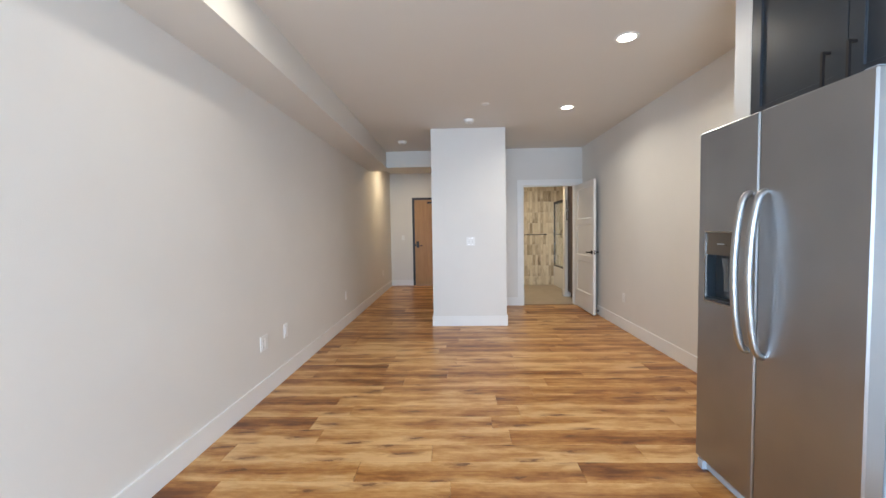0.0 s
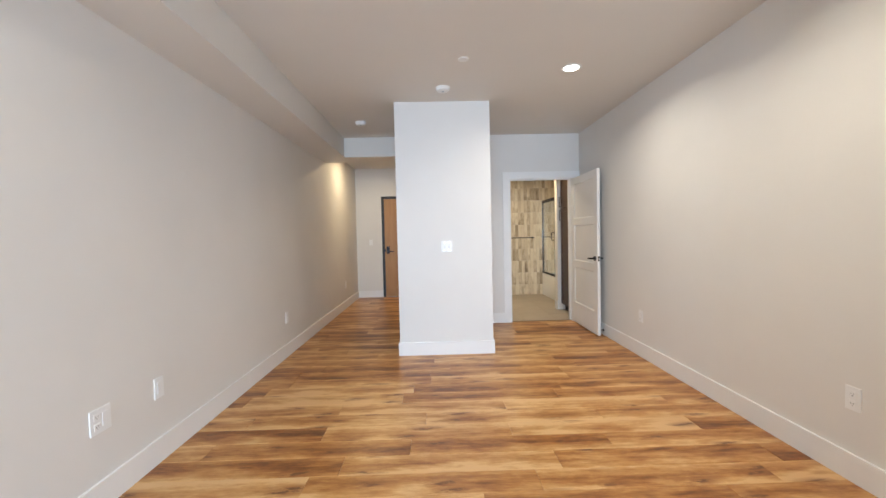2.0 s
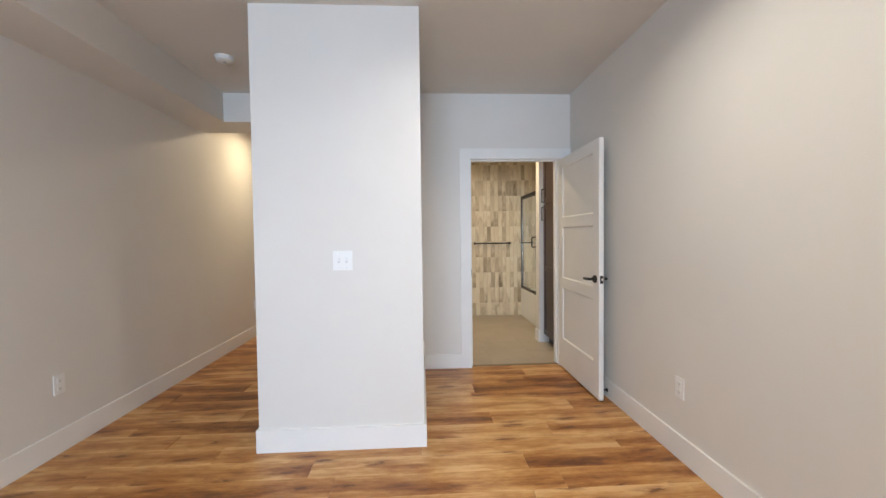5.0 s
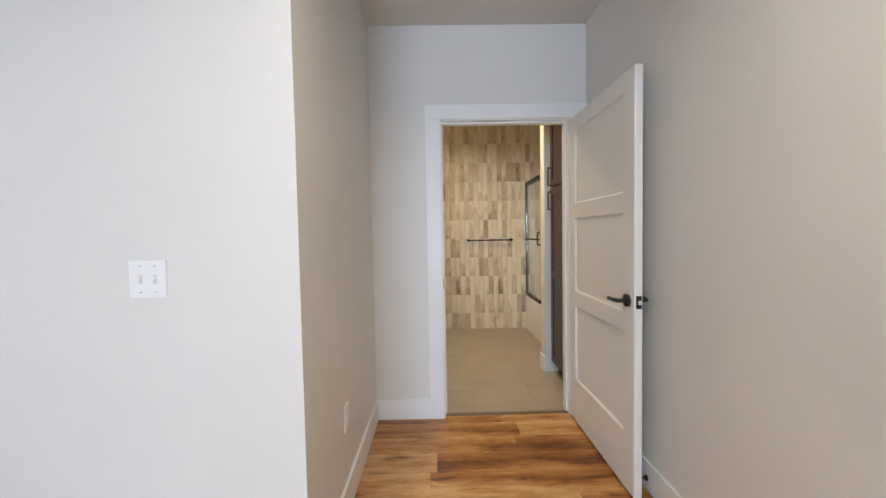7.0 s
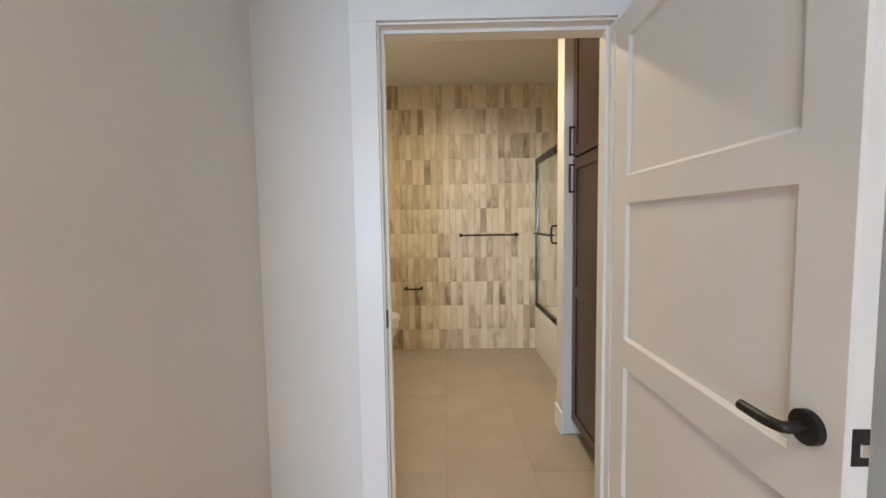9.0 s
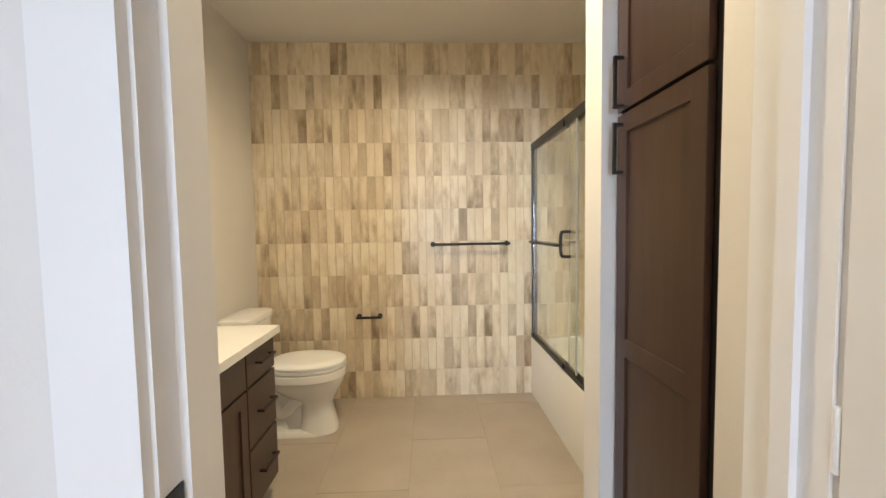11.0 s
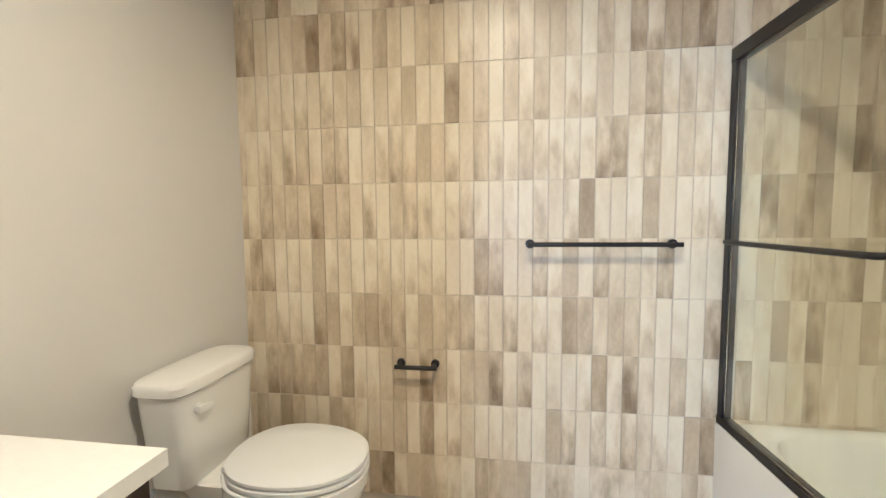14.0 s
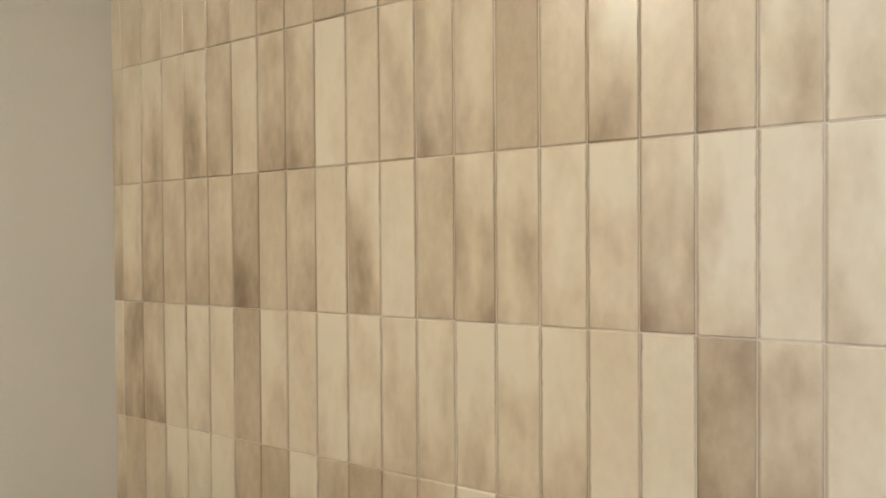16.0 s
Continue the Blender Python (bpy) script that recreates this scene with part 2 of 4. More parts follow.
def clear_glass(name, tint, rough=0.0):
    m, n, l, b = mat(name)
    b.inputs["Base Color"].default_value = (*tint, 1)
    b.inputs["Transmission Weight"].default_value = 1.0
    b.inputs["Roughness"].default_value = rough
    b.inputs["IOR"].default_value = 1.45
    return m


GLASS = clear_glass("shower_glass", (0.90, 0.95, 0.93))
PANE = clear_glass("window_glass", (0.97, 0.98, 0.98))


def glow(name, colour, strength):
    m, n, l, b = mat(name)
    b.inputs["Base Color"].default_value = (0.9, 0.88, 0.82, 1)
    b.inputs["Emission Color"].default_value = (*colour, 1)
    b.inputs["Emission Strength"].default_value = strength
    return m


LENS = glow("lit_lens", (1.0, 0.90, 0.70), 9.0)


# ---- mesh helpers ----
def add_box(bm, x0, x1, y0, y1, z0, z1):
    v = [bm.verts.new((x, y, z)) for x in (x0, x1) for y in (y0, y1) for z in (z0, z1)]
    for f in ((0, 1, 3, 2), (4, 6, 7, 5), (0, 4, 5, 1), (2, 3, 7, 6), (0, 2, 6, 4), (1, 5, 7, 3)):
        bm.faces.new([v[i] for i in f])
    return bm


def round_edges(bm, width, segments=2, angle=30):
    edges = [e for e in bm.edges if len(e.link_faces) == 2 and e.calc_face_angle(0) > radians(angle)]
    bmesh.ops.bevel(bm, geom=edges, offset=width, segments=segments, profile=0.5, affect="EDGES", clamp_overlap=True)
    return bm


def box(x0, x1, y0, y1, z0, z1, bevel=0.0, segments=2):
    bm = add_box(bmesh.new(), x0, x1, y0, y1, z0, z1)
    return round_edges(bm, bevel, segments) if bevel else bm


def boxes(*dims):
    bm = bmesh.new()
    for d in dims:
        add_box(bm, *d)
    return bm


def finish(name, bm, material, smooth=False):
    bmesh.ops.recalc_face_normals(bm, faces=bm.faces)
    me = bpy.data.meshes.new(name)
    bm.to_mesh(me)
    bm.free()
    me.materials.append(material)
    if smooth:
        me.shade_smooth()
        me.set_sharp_from_angle(angle=radians(40))
    return me


def part(name, bm, material, parent, label="", smooth=False):
    ob = new(name, finish(name, bm, material, smooth))
    ob.parent = parent
    if parent.parent is None:
        ob.matrix_parent_inverse = parent.matrix_basis.inverted()
    return tagged(ob, label)


def thing(name, base, label, category, group="", kind=""):
    ob = new(name)
    ob.empty_display_size = 0.1
    ob.matrix_basis = Matrix.Translation(base)
    return tagged(ob, label, category, group, kind)


def solid(name, bm, material, label, category, kind="", group="", smooth=False):
    return tagged(new(name, finish(name, bm, material, smooth)), label, category, group, kind)


def ring_loft(rings, close_ends=True):
    bm = bmesh.new()
    rows = [[bm.verts.new(p) for p in r] for r in rings]
    k = len(rows[0])
    for a, b in zip(rows, rows[1:]):
        for i in range(k):
            bm.faces.new((a[i], a[(i + 1) % k], b[(i + 1) % k], b[i]))
    if close_ends:
        bm.faces.new(rows[0][::-1])
        bm.faces.new(rows[-1])
    return bm


def oval(cx, cy, z, a, b, n=2.0, k=40, egg=0.0):
    """A superellipse ring; egg narrows its +x end."""
    out = []
    for i in range(k):
        t = 2 * math.pi * i / k
        c, s = math.cos(t), math.sin(t)
        x = math.copysign(abs(c) ** (2 / n), c)
        y = math.copysign(abs(s) ** (2 / n), s)
        out.append((cx + a * x, cy + b * y * (1 - egg * x), z))
    return out


def tube(points, radius, k=12, caps=True):
    pts = [Vector(p) for p in points]
    rings = []
    side = None
    for i, p in enumerate(pts):
        d = (pts[min(i + 1, len(pts) - 1)] - pts[max(i - 1, 0)]).normalized()
        if side is None:
            side = d.orthogonal().normalized()
        side = (side - d * side.dot(d)).normalized()
        up = d.cross(side)
        rr = radius[i] if isinstance(radius, (list, tuple)) else radius
        rings.append([p + (side * math.cos(2 * math.pi * j / k) + up * math.sin(2 * math.pi * j / k)) * rr for j in range(k)])
    return ring_loft(rings, caps)


def cyl(p, q, r, k=24, bevel=0.0):
    bm = tube([p, q], r, k)
    if bevel:
        round_edges(bm, bevel, 2, 60)
    return bm


def bend(points, steps=6):
    """A smooth run through the given points."""
    pts = [Vector(p) for p in points]
    out = []
    for i in range(len(pts) - 1):
        p0, p1, p2, p3 = pts[max(i - 1, 0)], pts[i], pts[i + 1], pts[min(i + 2, len(pts) - 1)]
        for s in range(steps):
            t = s / steps
            out.append(0.5 * ((2 * p1) + (p2 - p0) * t + (2 * p0 - 5 * p1 + 4 * p2 - p3) * t * t + (3 * p1 - p0 - 3 * p2 + p3) * t ** 3))
    return out + [pts[-1]]


FACE_NX = Matrix.Rotation(radians(-90), 4, "Z")
FACE_PX = Matrix.Rotation(radians(90), 4, "Z")


def panel(u0, u1, v0, v1, thick, recesses=(), depth=0.01, bevel=0.002, turn=None, at=(0, 0, 0), both=False):
    """A slab with sunk panels; front looks to -y at y=0, u runs along x and v along z."""
    us = sorted({u0, u1, *[r[0] for r in recesses], *[r[1] for r in recesses]})
    vs = sorted({v0, v1, *[r[2] for r in recesses], *[r[3] for r in recesses]})

    def sunk(i, j):
        if not (0 <= i < len(us) - 1 and 0 <= j < len(vs) - 1):
            return None
        cu, cv = (us[i] + us[i + 1]) / 2, (vs[j] + vs[j + 1]) / 2
        return depth if any(r[0] < cu < r[1] and r[2] < cv < r[3] for r in recesses) else 0.0

    bm = bmesh.new()

    def quad(*p):
        bm.faces.new([bm.verts.new(q) for q in p])

    for face in (0, 1):
        flip = (lambda d: d) if face == 0 else (lambda d: thick - d)
        for i in range(len(us) - 1):
            for j in range(len(vs) - 1):
                s = sunk(i, j) if (face == 0 or both) else 0.0
                a, b, c, d = us[i], us[i + 1], vs[j], vs[j + 1]
                y = flip(s)
                quad((a, y, c), (b, y, c), (b, y, d), (a, y, d))
                if face == 1 and not both:
                    continue
                for di, dj, e in ((1, 0, ((b, c), (b, d))), (0, 1, ((a, d), (b, d)))):
                    o = sunk(i + di, j + dj)
                    if o is not None and o != s:
                        (p, q), (r, t) = e
                        quad((p, flip(s), q), (r, flip(s), t), (r, flip(o), t), (p, flip(o), q))
    for a, b in (((u0, v0), (u1, v0)), ((u1, v0), (u1, v1)), ((u1, v1), (u0, v1)), ((u0, v1), (u0, v0))):
        cuts = [a] + sorted([(u, a[1]) for u in us if min(a[0], b[0]) < u < max(a[0], b[0])] + [(a[0], v) for v in vs if min(a[1], b[1]) < v < max(a[1], b[1])], key=lambda p: abs(p[0] - a[0]) + abs(p[1] - a[1])) + [b]
        for p, q in zip(cuts, cuts[1:]):
            quad((p[0], 0, p[1]), (q[0], 0, q[1]), (q[0], thick, q[1]), (p[0], thick, p[1]))
    bmesh.ops.remove_doubles(bm, verts=bm.verts, dist=0.0001)
    bmesh.ops.recalc_face_normals(bm, faces=bm.faces)
    if bevel:
        round_edges(bm, bevel, 1)
    bm.transform(Matrix.Translation(at) @ (turn or Matrix.Identity(4)))
    return bm


# ---- the plan ----
XL, XR = -1.325, 2.38          # side walls of the living room
Y0, YB = -4.0, 6.05            # window wall and bathroom wall
YE = 8.65                      # entry wall
H = 2.675                      # ceiling
CX0, CX1, CY = -0.09, 0.91, 4.645   # closet block
BX0, BX1, BY0, BY1 = 0.437, 3.29, 6.19, 8.52   # bathroom
DX0, DX1, DH = 1.39, 2.258, 2.045   # bathroom doorway
TUBX, TUBY = 2.517, 7.02

solid("floor", box(XL - 0.3, 3.6, Y0 - 0.2, 9.0, -0.2, -0.009), surface("subfloor", (0.10, 0.05, 0.02), 0.8), "plain subfloor under planks and tiles", "floor", "structure")
solid("wall_west", box(XL - 0.15, XL, Y0, YE + 0.15, -0.008, H), WALL, "warm white painted wall with orange-peel texture", "wall", "structure")
solid("wall_east", box(XR, XR + 0.12, Y0, YB, -0.008, H), WALL, "warm white painted wall with orange-peel texture", "wall", "structure")
solid("wall_bathroom_front", boxes((CX1, DX0 - 0.02, YB, BY0, -0.008, H), (DX0 - 0.02, DX1 + 0.02, YB, BY0, DH + 0.02, H), (DX1 + 0.02, BX1 + 0.1, YB, BY0, -0.008, H)), WALL, "white painted wall with an open doorway", "wall", "structure")
solid("wall_closet", round_edges(add_box(bmesh.new(), CX0, CX1, CY, BY0, -0.008, H), 0.006, 2), WALL, "white painted wall block jutting into the room", "wall", "structure")
solid("wall_hall_east", box(0.30, BX0, BY0, YE + 0.15, -0.008, H), WALL, "white painted wall between hall and bathroom", "wall", "structure")
ED0, ED1 = -0.80, 0.16
solid("wall_entry", boxes((XL, ED0, YE, YE + 0.15, -0.008, H), (ED0, ED1, YE, YE + 0.15, 2.10, H), (ED1, 0.30, YE, YE + 0.15, -0.008, H)), WALL, "white painted wall holding the entry door", "wall", "structure")
solid("wall_bathroom_back", box(BX0, BX1 + 0.12, BY1 + 0.0025, BY1 + 0.13, -0.008, H + 0.02), GROUT, "grouted backing wall under glazed tiles", "wall", "structure")
solid("wall_tub_side", box(BX1 + 0.0025, BX1 + 0.12, BY0, BY1 + 0.0025, -0.008, H), GROUT, "grouted backing wall beside the tub", "wall", "structure")
solid("wall_tub_end", round_edges(add_box(bmesh.new(), 2.324, BX1 + 0.0025, 6.885, TUBY, -0.008, H), 0.004), WALL, "white painted end wall beside the tub", "wall", "structure")
solid("wall_linen", box(2.385, BX1 + 0.0025, BY0, 6.42, -0.008, H), WALL, "white painted wall beside the linen cabinet", "wall", "structure")
solid("wall_wing", round_edges(add_box(bmesh.new(), 1.75, XR, 1.46, 1.576, -0.008, H), 0.004), WALL, "white wing wall beside the refrigerator", "wall", "structure")
WX0, WX1, WZ1 = -1.2, 1.45, 2.15
solid("wall_south", boxes((XL - 0.15, WX0, Y0 - 0.15, Y0, -0.008, H), (WX1, XR + 0.12, Y0 - 0.15, Y0, -0.008, H), (WX0, WX1, Y0 - 0.15, Y0, WZ1, H), (WX0, WX1, Y0 - 0.15, Y0, -0.008, 0.08)), WALL, "white wall with a wide glazed opening", "wall", "structure")
solid("ceiling", boxes((XL - 0.15, XR + 0.12, Y0 - 0.15, YB, H, H + 0.15), (XL - 0.15, BX0, YB, YE + 0.15, H, H + 0.15), (BX0, BX1 + 0.12, YB, BY1 + 0.14, H + 0.003, H + 0.15)), CEIL, "warm white painted ceiling", "ceiling", "structure")
SX, SZ, SY = -0.945, 2.405, 6.08
solid("ceiling_soffit", boxes((XL, SX, Y0, SY, SZ, H)), CEIL, "white boxed soffit along the wall", "soffit", "structure")
solid("ceiling_beam", boxes((XL, CX0 - 0.001, SY, BY0, SZ, H), (XL, 0.30, BY0, 6.48, SZ, H)), CEIL, "white boxed ceiling beam across the hall", "beam", "structure")
solid("ground", box(-600, 600, -900, 300, -3.4, -3.2), GROUNDMAT, "grey paved ground outside", "ground", "structure")

win = thing("window_1", (0.5, Y0, 0.08), "wide glazed opening with dark frame", "window", kind="structure")
for x0, x1 in ((WX0, WX0 + 0.05), (0.095, 0.155), (WX1 - 0.05, WX1)):
    part("window_frame", box(x0, x1, Y0 - 0.11, Y0 - 0.04, 0.13, WZ1 - 0.05, 0.003), BLACK, win)
part("window_frame", box(WX0, WX1, Y0 - 0.11, Y0 - 0.04, WZ1 - 0.05, WZ1, 0.003), BLACK, win)
part("window_sill", box(WX0, WX1, Y0 - 0.13, Y0 - 0.02, 0.08, 0.13, 0.003), BLACK, win)
for x0, x1 in ((WX0 + 0.05, 0.095), (0.155, WX1 - 0.05)):
    p = part("pane", box(x0, x1, Y0 - 0.08, Y0 - 0.072, 0.13, WZ1 - 0.05), PANE, win)
    p.visible_shadow = False

# baseboards
BH, BT = 0.14, 0.014


def skirting(x0, x1, y0, y1):
    bm = add_box(bmesh.new(), x0, x1, y0, y1, 0.0005, BH)
    round_edges(bm, 0.003, 2)
    return solid("baseboard", bm, TRIM, "white painted flat baseboard along the wall", "baseboard", "structure")


skirting(XL, XL + BT, Y0, 3.858)
skirting(XL, XL + BT, 3.860, YE)
skirting(XR - BT, XR, 1.576, YB)
skirting(CX0 - BT, CX1 + BT, CY - BT, CY)
skirting(CX1, CX1 + BT, CY, YB)
skirting(CX0 - BT, CX0, CY, BY0)
skirting(CX1 + BT, DX0 - 0.106, YB - BT, YB)
skirting(XL + BT, ED0 - 0.002, YE - BT, YE)
skirting(2.324 - BT, 2.324, 6.885 - BT, TUBY)
skirting(2.385 - BT, 2.385, BY0 + 0.02, 6.42)
skirting(XR - BT, XR, Y0, 0.4)

# bathroom doorway: jamb, stops, casing, strike
trim = thing("trim", (1.8, YB, 0), "white painted door casing and jamb", "door trim", kind="structure")
for x0, x1 in ((DX0 - 0.02, DX0), (DX1, DX1 + 0.02)):
    part("jamb", box(x0, x1, YB, BY0, 0, DH, 0.002), TRIM, trim)
part("jamb", box(DX0 - 0.02, DX1 + 0.02, YB, BY0, DH, DH + 0.02, 0.002), TRIM, trim)
part("stop", box(DX0, DX0 + 0.012, YB + 0.045, YB + 0.08, 0, DH - 0.012, 0.002), TRIM, trim)
part("stop", box(DX1 - 0.012, DX1, YB + 0.045, YB + 0.08, 0, DH - 0.012, 0.002), TRIM, trim)
part("stop", box(DX0, DX1, YB + 0.045, YB + 0.08, DH - 0.012, DH, 0.002), TRIM, trim)
part("casing", box(DX0 - 0.105, DX0 - 0.006, YB - 0.018, YB, 0, DH + 0.006, 0.003), TRIM, trim)
part("casing", box(DX1 + 0.006, XR - 0.001, YB - 0.018, YB, 0, DH + 0.006, 0.003), TRIM, trim)
part("casing", box(DX0 - 0.105, XR - 0.001, YB - 0.018, YB, DH + 0.007, DH + 0.1, 0.003), TRIM, trim)
part("casing", box(DX0 - 0.105, DX0 - 0.006, BY0, BY0 + 0.018, 0, DH + 0.1, 0.003), TRIM, trim)
part("strike_plate", box(DX0 - 0.001, DX0 + 0.003, YB + 0.008, YB + 0.042, 0.90, 0.97, 0.001), BLACK, trim, "black metal strike plate")
solid("threshold", box(DX0, DX1, YB + 0.02, YB + 0.055, 0.0, 0.006, 0.002), surface("threshold_metal", (0.25, 0.2, 0.14), 0.4, metal=0.6), "thin bronze threshold strip", "threshold", "structure")


def lever(door, x, y, z, side, reach):
    """A black lever set on a door face that looks along x; side is -1 or 1."""
    h = part("door_handle", cyl((x, y, z), (x + side * 0.012, y, z), 0.030, 28, 0.003), BLACK, door, "black lever handle", True)
    part("lever", tube(bend([(x + side * 0.012, y, z), (x + side * 0.045, y, z), (x + side * 0.055, y + reach * 0.02, z), (x + side * 0.055, y + reach * 0.05, z - 0.001), (x + side * 0.053, y + reach * 0.088, z - 0.002)]), 0.0105, 12), BLACK, h, "", True)


LX0, LY0, LY1 = 2.258, 5.162, 6.042
door = thing("door_1", (LX0, LY1, 0.01), "open white three-panel door with black lever", "door", kind="structure")
st = 0.110
rec = [(-LY1 + st, -LY0 - st, a, b) for a, b in ((0.30, 0.785), (0.890, 1.366), (1.469, 1.935))]
part("leaf", panel(-LY1, -LY0, 0.012, 2.035, 0.040, rec, 0.012, 0.005, FACE_NX, (LX0, 0, 0), both=True), DOORPAINT, door)
lever(door, LX0, LY0 + 0.062, 0.950, -1, 1)
lever(door, LX0 + 0.04, LY0 + 0.062, 0.950, 1, 1)
part("latch_plate", box(LX0 + 0.007, LX0 + 0.033, LY0 - 0.002, LY0 + 0.001, 0.920, 0.980, 0.0008), BLACK, door, "black latch plate")
part("latch", box(LX0 + 0.013, LX0 + 0.027, LY0 - 0.011, LY0, 0.940, 0.960, 0.002), CHROME, door)
for z in (0.25, 1.02, 1.80):
    part("hinge", cyl((LX0 + 0.004, LY1 + 0.004, z - 0.045), (LX0 + 0.004, LY1 + 0.004, z + 0.045), 0.006, 12), TRIM, door)
stop = thing("door_stop", (XR - BT, 5.25, 0.06), "small black door stop on the baseboard", "door stop")
part("rod", cyl((XR - BT, 5.25, 0.06), (XR - BT - 0.066, 5.25, 0.06), 0.005, 12), BLACK, stop)
part("flange", cyl((XR - BT, 5.25, 0.06), (XR - BT - 0.006, 5.25, 0.06), 0.014, 16), BLACK, stop)
part("tip", cyl((XR - BT - 0.062, 5.25, 0.06), (XR - BT - 0.078, 5.25, 0.06), 0.010, 16, 0.002), BLACK, stop)

# entry door
ed = thing("door_2", (-0.3, YE, 0), "closed honey birch entry door in black frame", "door", kind="structure")
part("frame", box(ED0, ED0 + 0.05, YE - 0.012, YE + 0.12, 0, 2.05, 0.003), BLACK, ed, "black steel frame")
part("frame", box(ED1 - 0.05, ED1, YE - 0.012, YE + 0.12, 0, 2.05, 0.003), BLACK, ed, "black steel frame")
part("frame", box(ED0, ED1, YE - 0.012, YE + 0.12, 2.05, 2.10, 0.003), BLACK, ed, "black steel frame")
part("leaf", box(ED0 + 0.052, ED1 - 0.052, YE + 0.01, YE + 0.055, 0.008, 2.047, 0.002), OAKDOOR, ed, "honey birch veneer leaf")
hx = ED0 + 0.12
hp = part("door_handle", box(hx - 0.032, hx + 0.032, YE - 0.012, YE + 0.01, 0.91, 1.06, 0.012, 3), BLACK, ed, "black lever set with deadbolt", True)
part("lever", tube(bend([(hx, YE - 0.012, 0.955), (hx, YE - 0.05, 0.955), (hx + 0.03, YE - 0.058, 0.955), (hx + 0.12, YE - 0.055, 0.955)]), 0.010, 10), BLACK, hp, "", True)
part("turn_knob", cyl((hx, YE - 0.012, 1.03), (hx, YE - 0.03, 1.03), 0.014, 16, 0.002), BLACK, hp, "", True)
part("bolt_guard", box(ED0 + 0.052, ED0 + 0.075, YE - 0.004, YE + 0.01, 0.95, 1.0, 0.002), BLACK, ed)
part("closer_arm", box(-0.44, -0.32, YE - 0.03, YE + 0.01, 1.96, 2.0, 0.004), BLACK, ed)


# ---- outlets, switches ----
def wall_plate(name, at, turn, label, w, kinds, group=""):
    """A plate looking to -y in its own frame, carried to the wall by turn."""
    ob = thing(name, (0, 0, 0), label, "outlet" if name == "wall_outlet" else "switch", group)
    pl = part("plate", box(-w / 2, w / 2, -0.006, 0, -0.059, 0.059, 0.002), PLATE, ob)
    for cx, what in kinds:
        if what == "outlet":
            for cz in (-0.024, 0.024):
                soc = part("socket", box(cx - 0.0165, cx + 0.0165, -0.0085, -0.006, cz - 0.0145, cz + 0.0145, 0.002), PLATE, ob)
                for dx in (-0.006, 0.006):
                    part("slot", box(cx + dx - 0.0011, cx + dx + 0.0011, -0.0088, -0.008, cz - 0.004, cz + 0.005), SLOT, soc)
                part("slot", cyl((cx, -0.008, cz - 0.009), (cx, -0.0088, cz - 0.009), 0.0024, 10), SLOT, soc)
        elif what == "toggle":
            part("toggle_well", box(cx - 0.006, cx + 0.006, -0.0066, -0.006, -0.014, 0.014), TOGGLE, ob)
            part("toggle", box(cx - 0.004, cx + 0.004, -0.016, -0.006, -0.002, 0.011, 0.0015), PLATE, ob)
            for cz in (-0.042, 0.042):
                part("screw", cyl((cx, -0.006, cz), (cx, -0.0068, cz), 0.003, 10), CHROME, ob)
        else:
            part("rocker", box(cx - 0.016, cx + 0.016, -0.009, -0.006, -0.033, 0.033, 0.002), PLATE, ob)
    ob.matrix_basis = Matrix.Translation(at) @ turn
    return ob


I4 = Matrix.Identity(4)
wall_plate("wall_outlet", (XL, 2.405, 0.43), FACE_PX, "white double outlet plate low on the wall", 0.116, [(-0.023, "outlet"), (0.023, "rocker")], "wall outlets")
wall_plate("wall_outlet", (XL, 2.80, 0.43), FACE_PX, "white single outlet plate low on the wall", 0.072, [(0, "rocker")], "wall outlets")
wall_plate("wall_outlet", (XL, 4.75, 0.42), FACE_PX, "white single outlet plate low on the wall", 0.072, [(0, "outlet")], "wall outlets")
wall_plate("wall_outlet", (XL, 7.55, 0.42), FACE_PX, "white single outlet plate low on the wall", 0.072, [(0, "outlet")], "wall outlets")
wall_plate("wall_outlet", (XR, 2.40, 0.42), FACE_NX, "white single outlet plate low on the wall", 0.072, [(0, "outlet")], "wall outlets")
wall_plate("wall_outlet", (XR, 4.40, 0.41), FACE_NX, "white single outlet plate low on the wall", 0.072, [(0, "outlet")], "wall outlets")
wall_plate("wall_outlet", (CX1, 5.184, 0.436), FACE_PX, "white single outlet plate on the closet wall", 0.072, [(0, "outlet")], "wall outlets")
wall_plate("light_switch", (0.431, CY, 1.158), I4, "white two-toggle light switch plate", 0.116, [(-0.023, "toggle"), (0.023, "toggle")])
wall_plate("light_switch", (-1.03, YE, 1.15), I4, "white single light switch beside the entry door", 0.072, [(0, "rocker")])


# ---- ceiling fittings ----
def downlight(x, y, z, watts, colour=WARM, spread=155):
    ob = thing("downlight", (x, y, z), "lit round recessed ceiling light with white rim", "ceiling light", "recessed ceiling lights")
    r = 0.085
    prof = [(r, 0.0), (r, -0.004), (r - 0.006, -0.007), (r - 0.022, -0.005), (r - 0.024, 0.0)]
    part("rim", ring_loft([[(x + a * math.cos(t), y + a * math.sin(t), z + h) for t in [2 * math.pi * i / 40 for i in range(40)]] for a, h in prof], False), PLASTIC, ob, "", True)
    part("lens", cyl((x, y, z), (x, y, z - 0.0035), r - 0.023, 32), LENS, ob, "glowing warm lens")
    area("downlight_lamp", look((x, y, z - 0.012), (x, y + 0.0001, 0)), watts, colour, 0.12, shape="DISK", spread=spread)


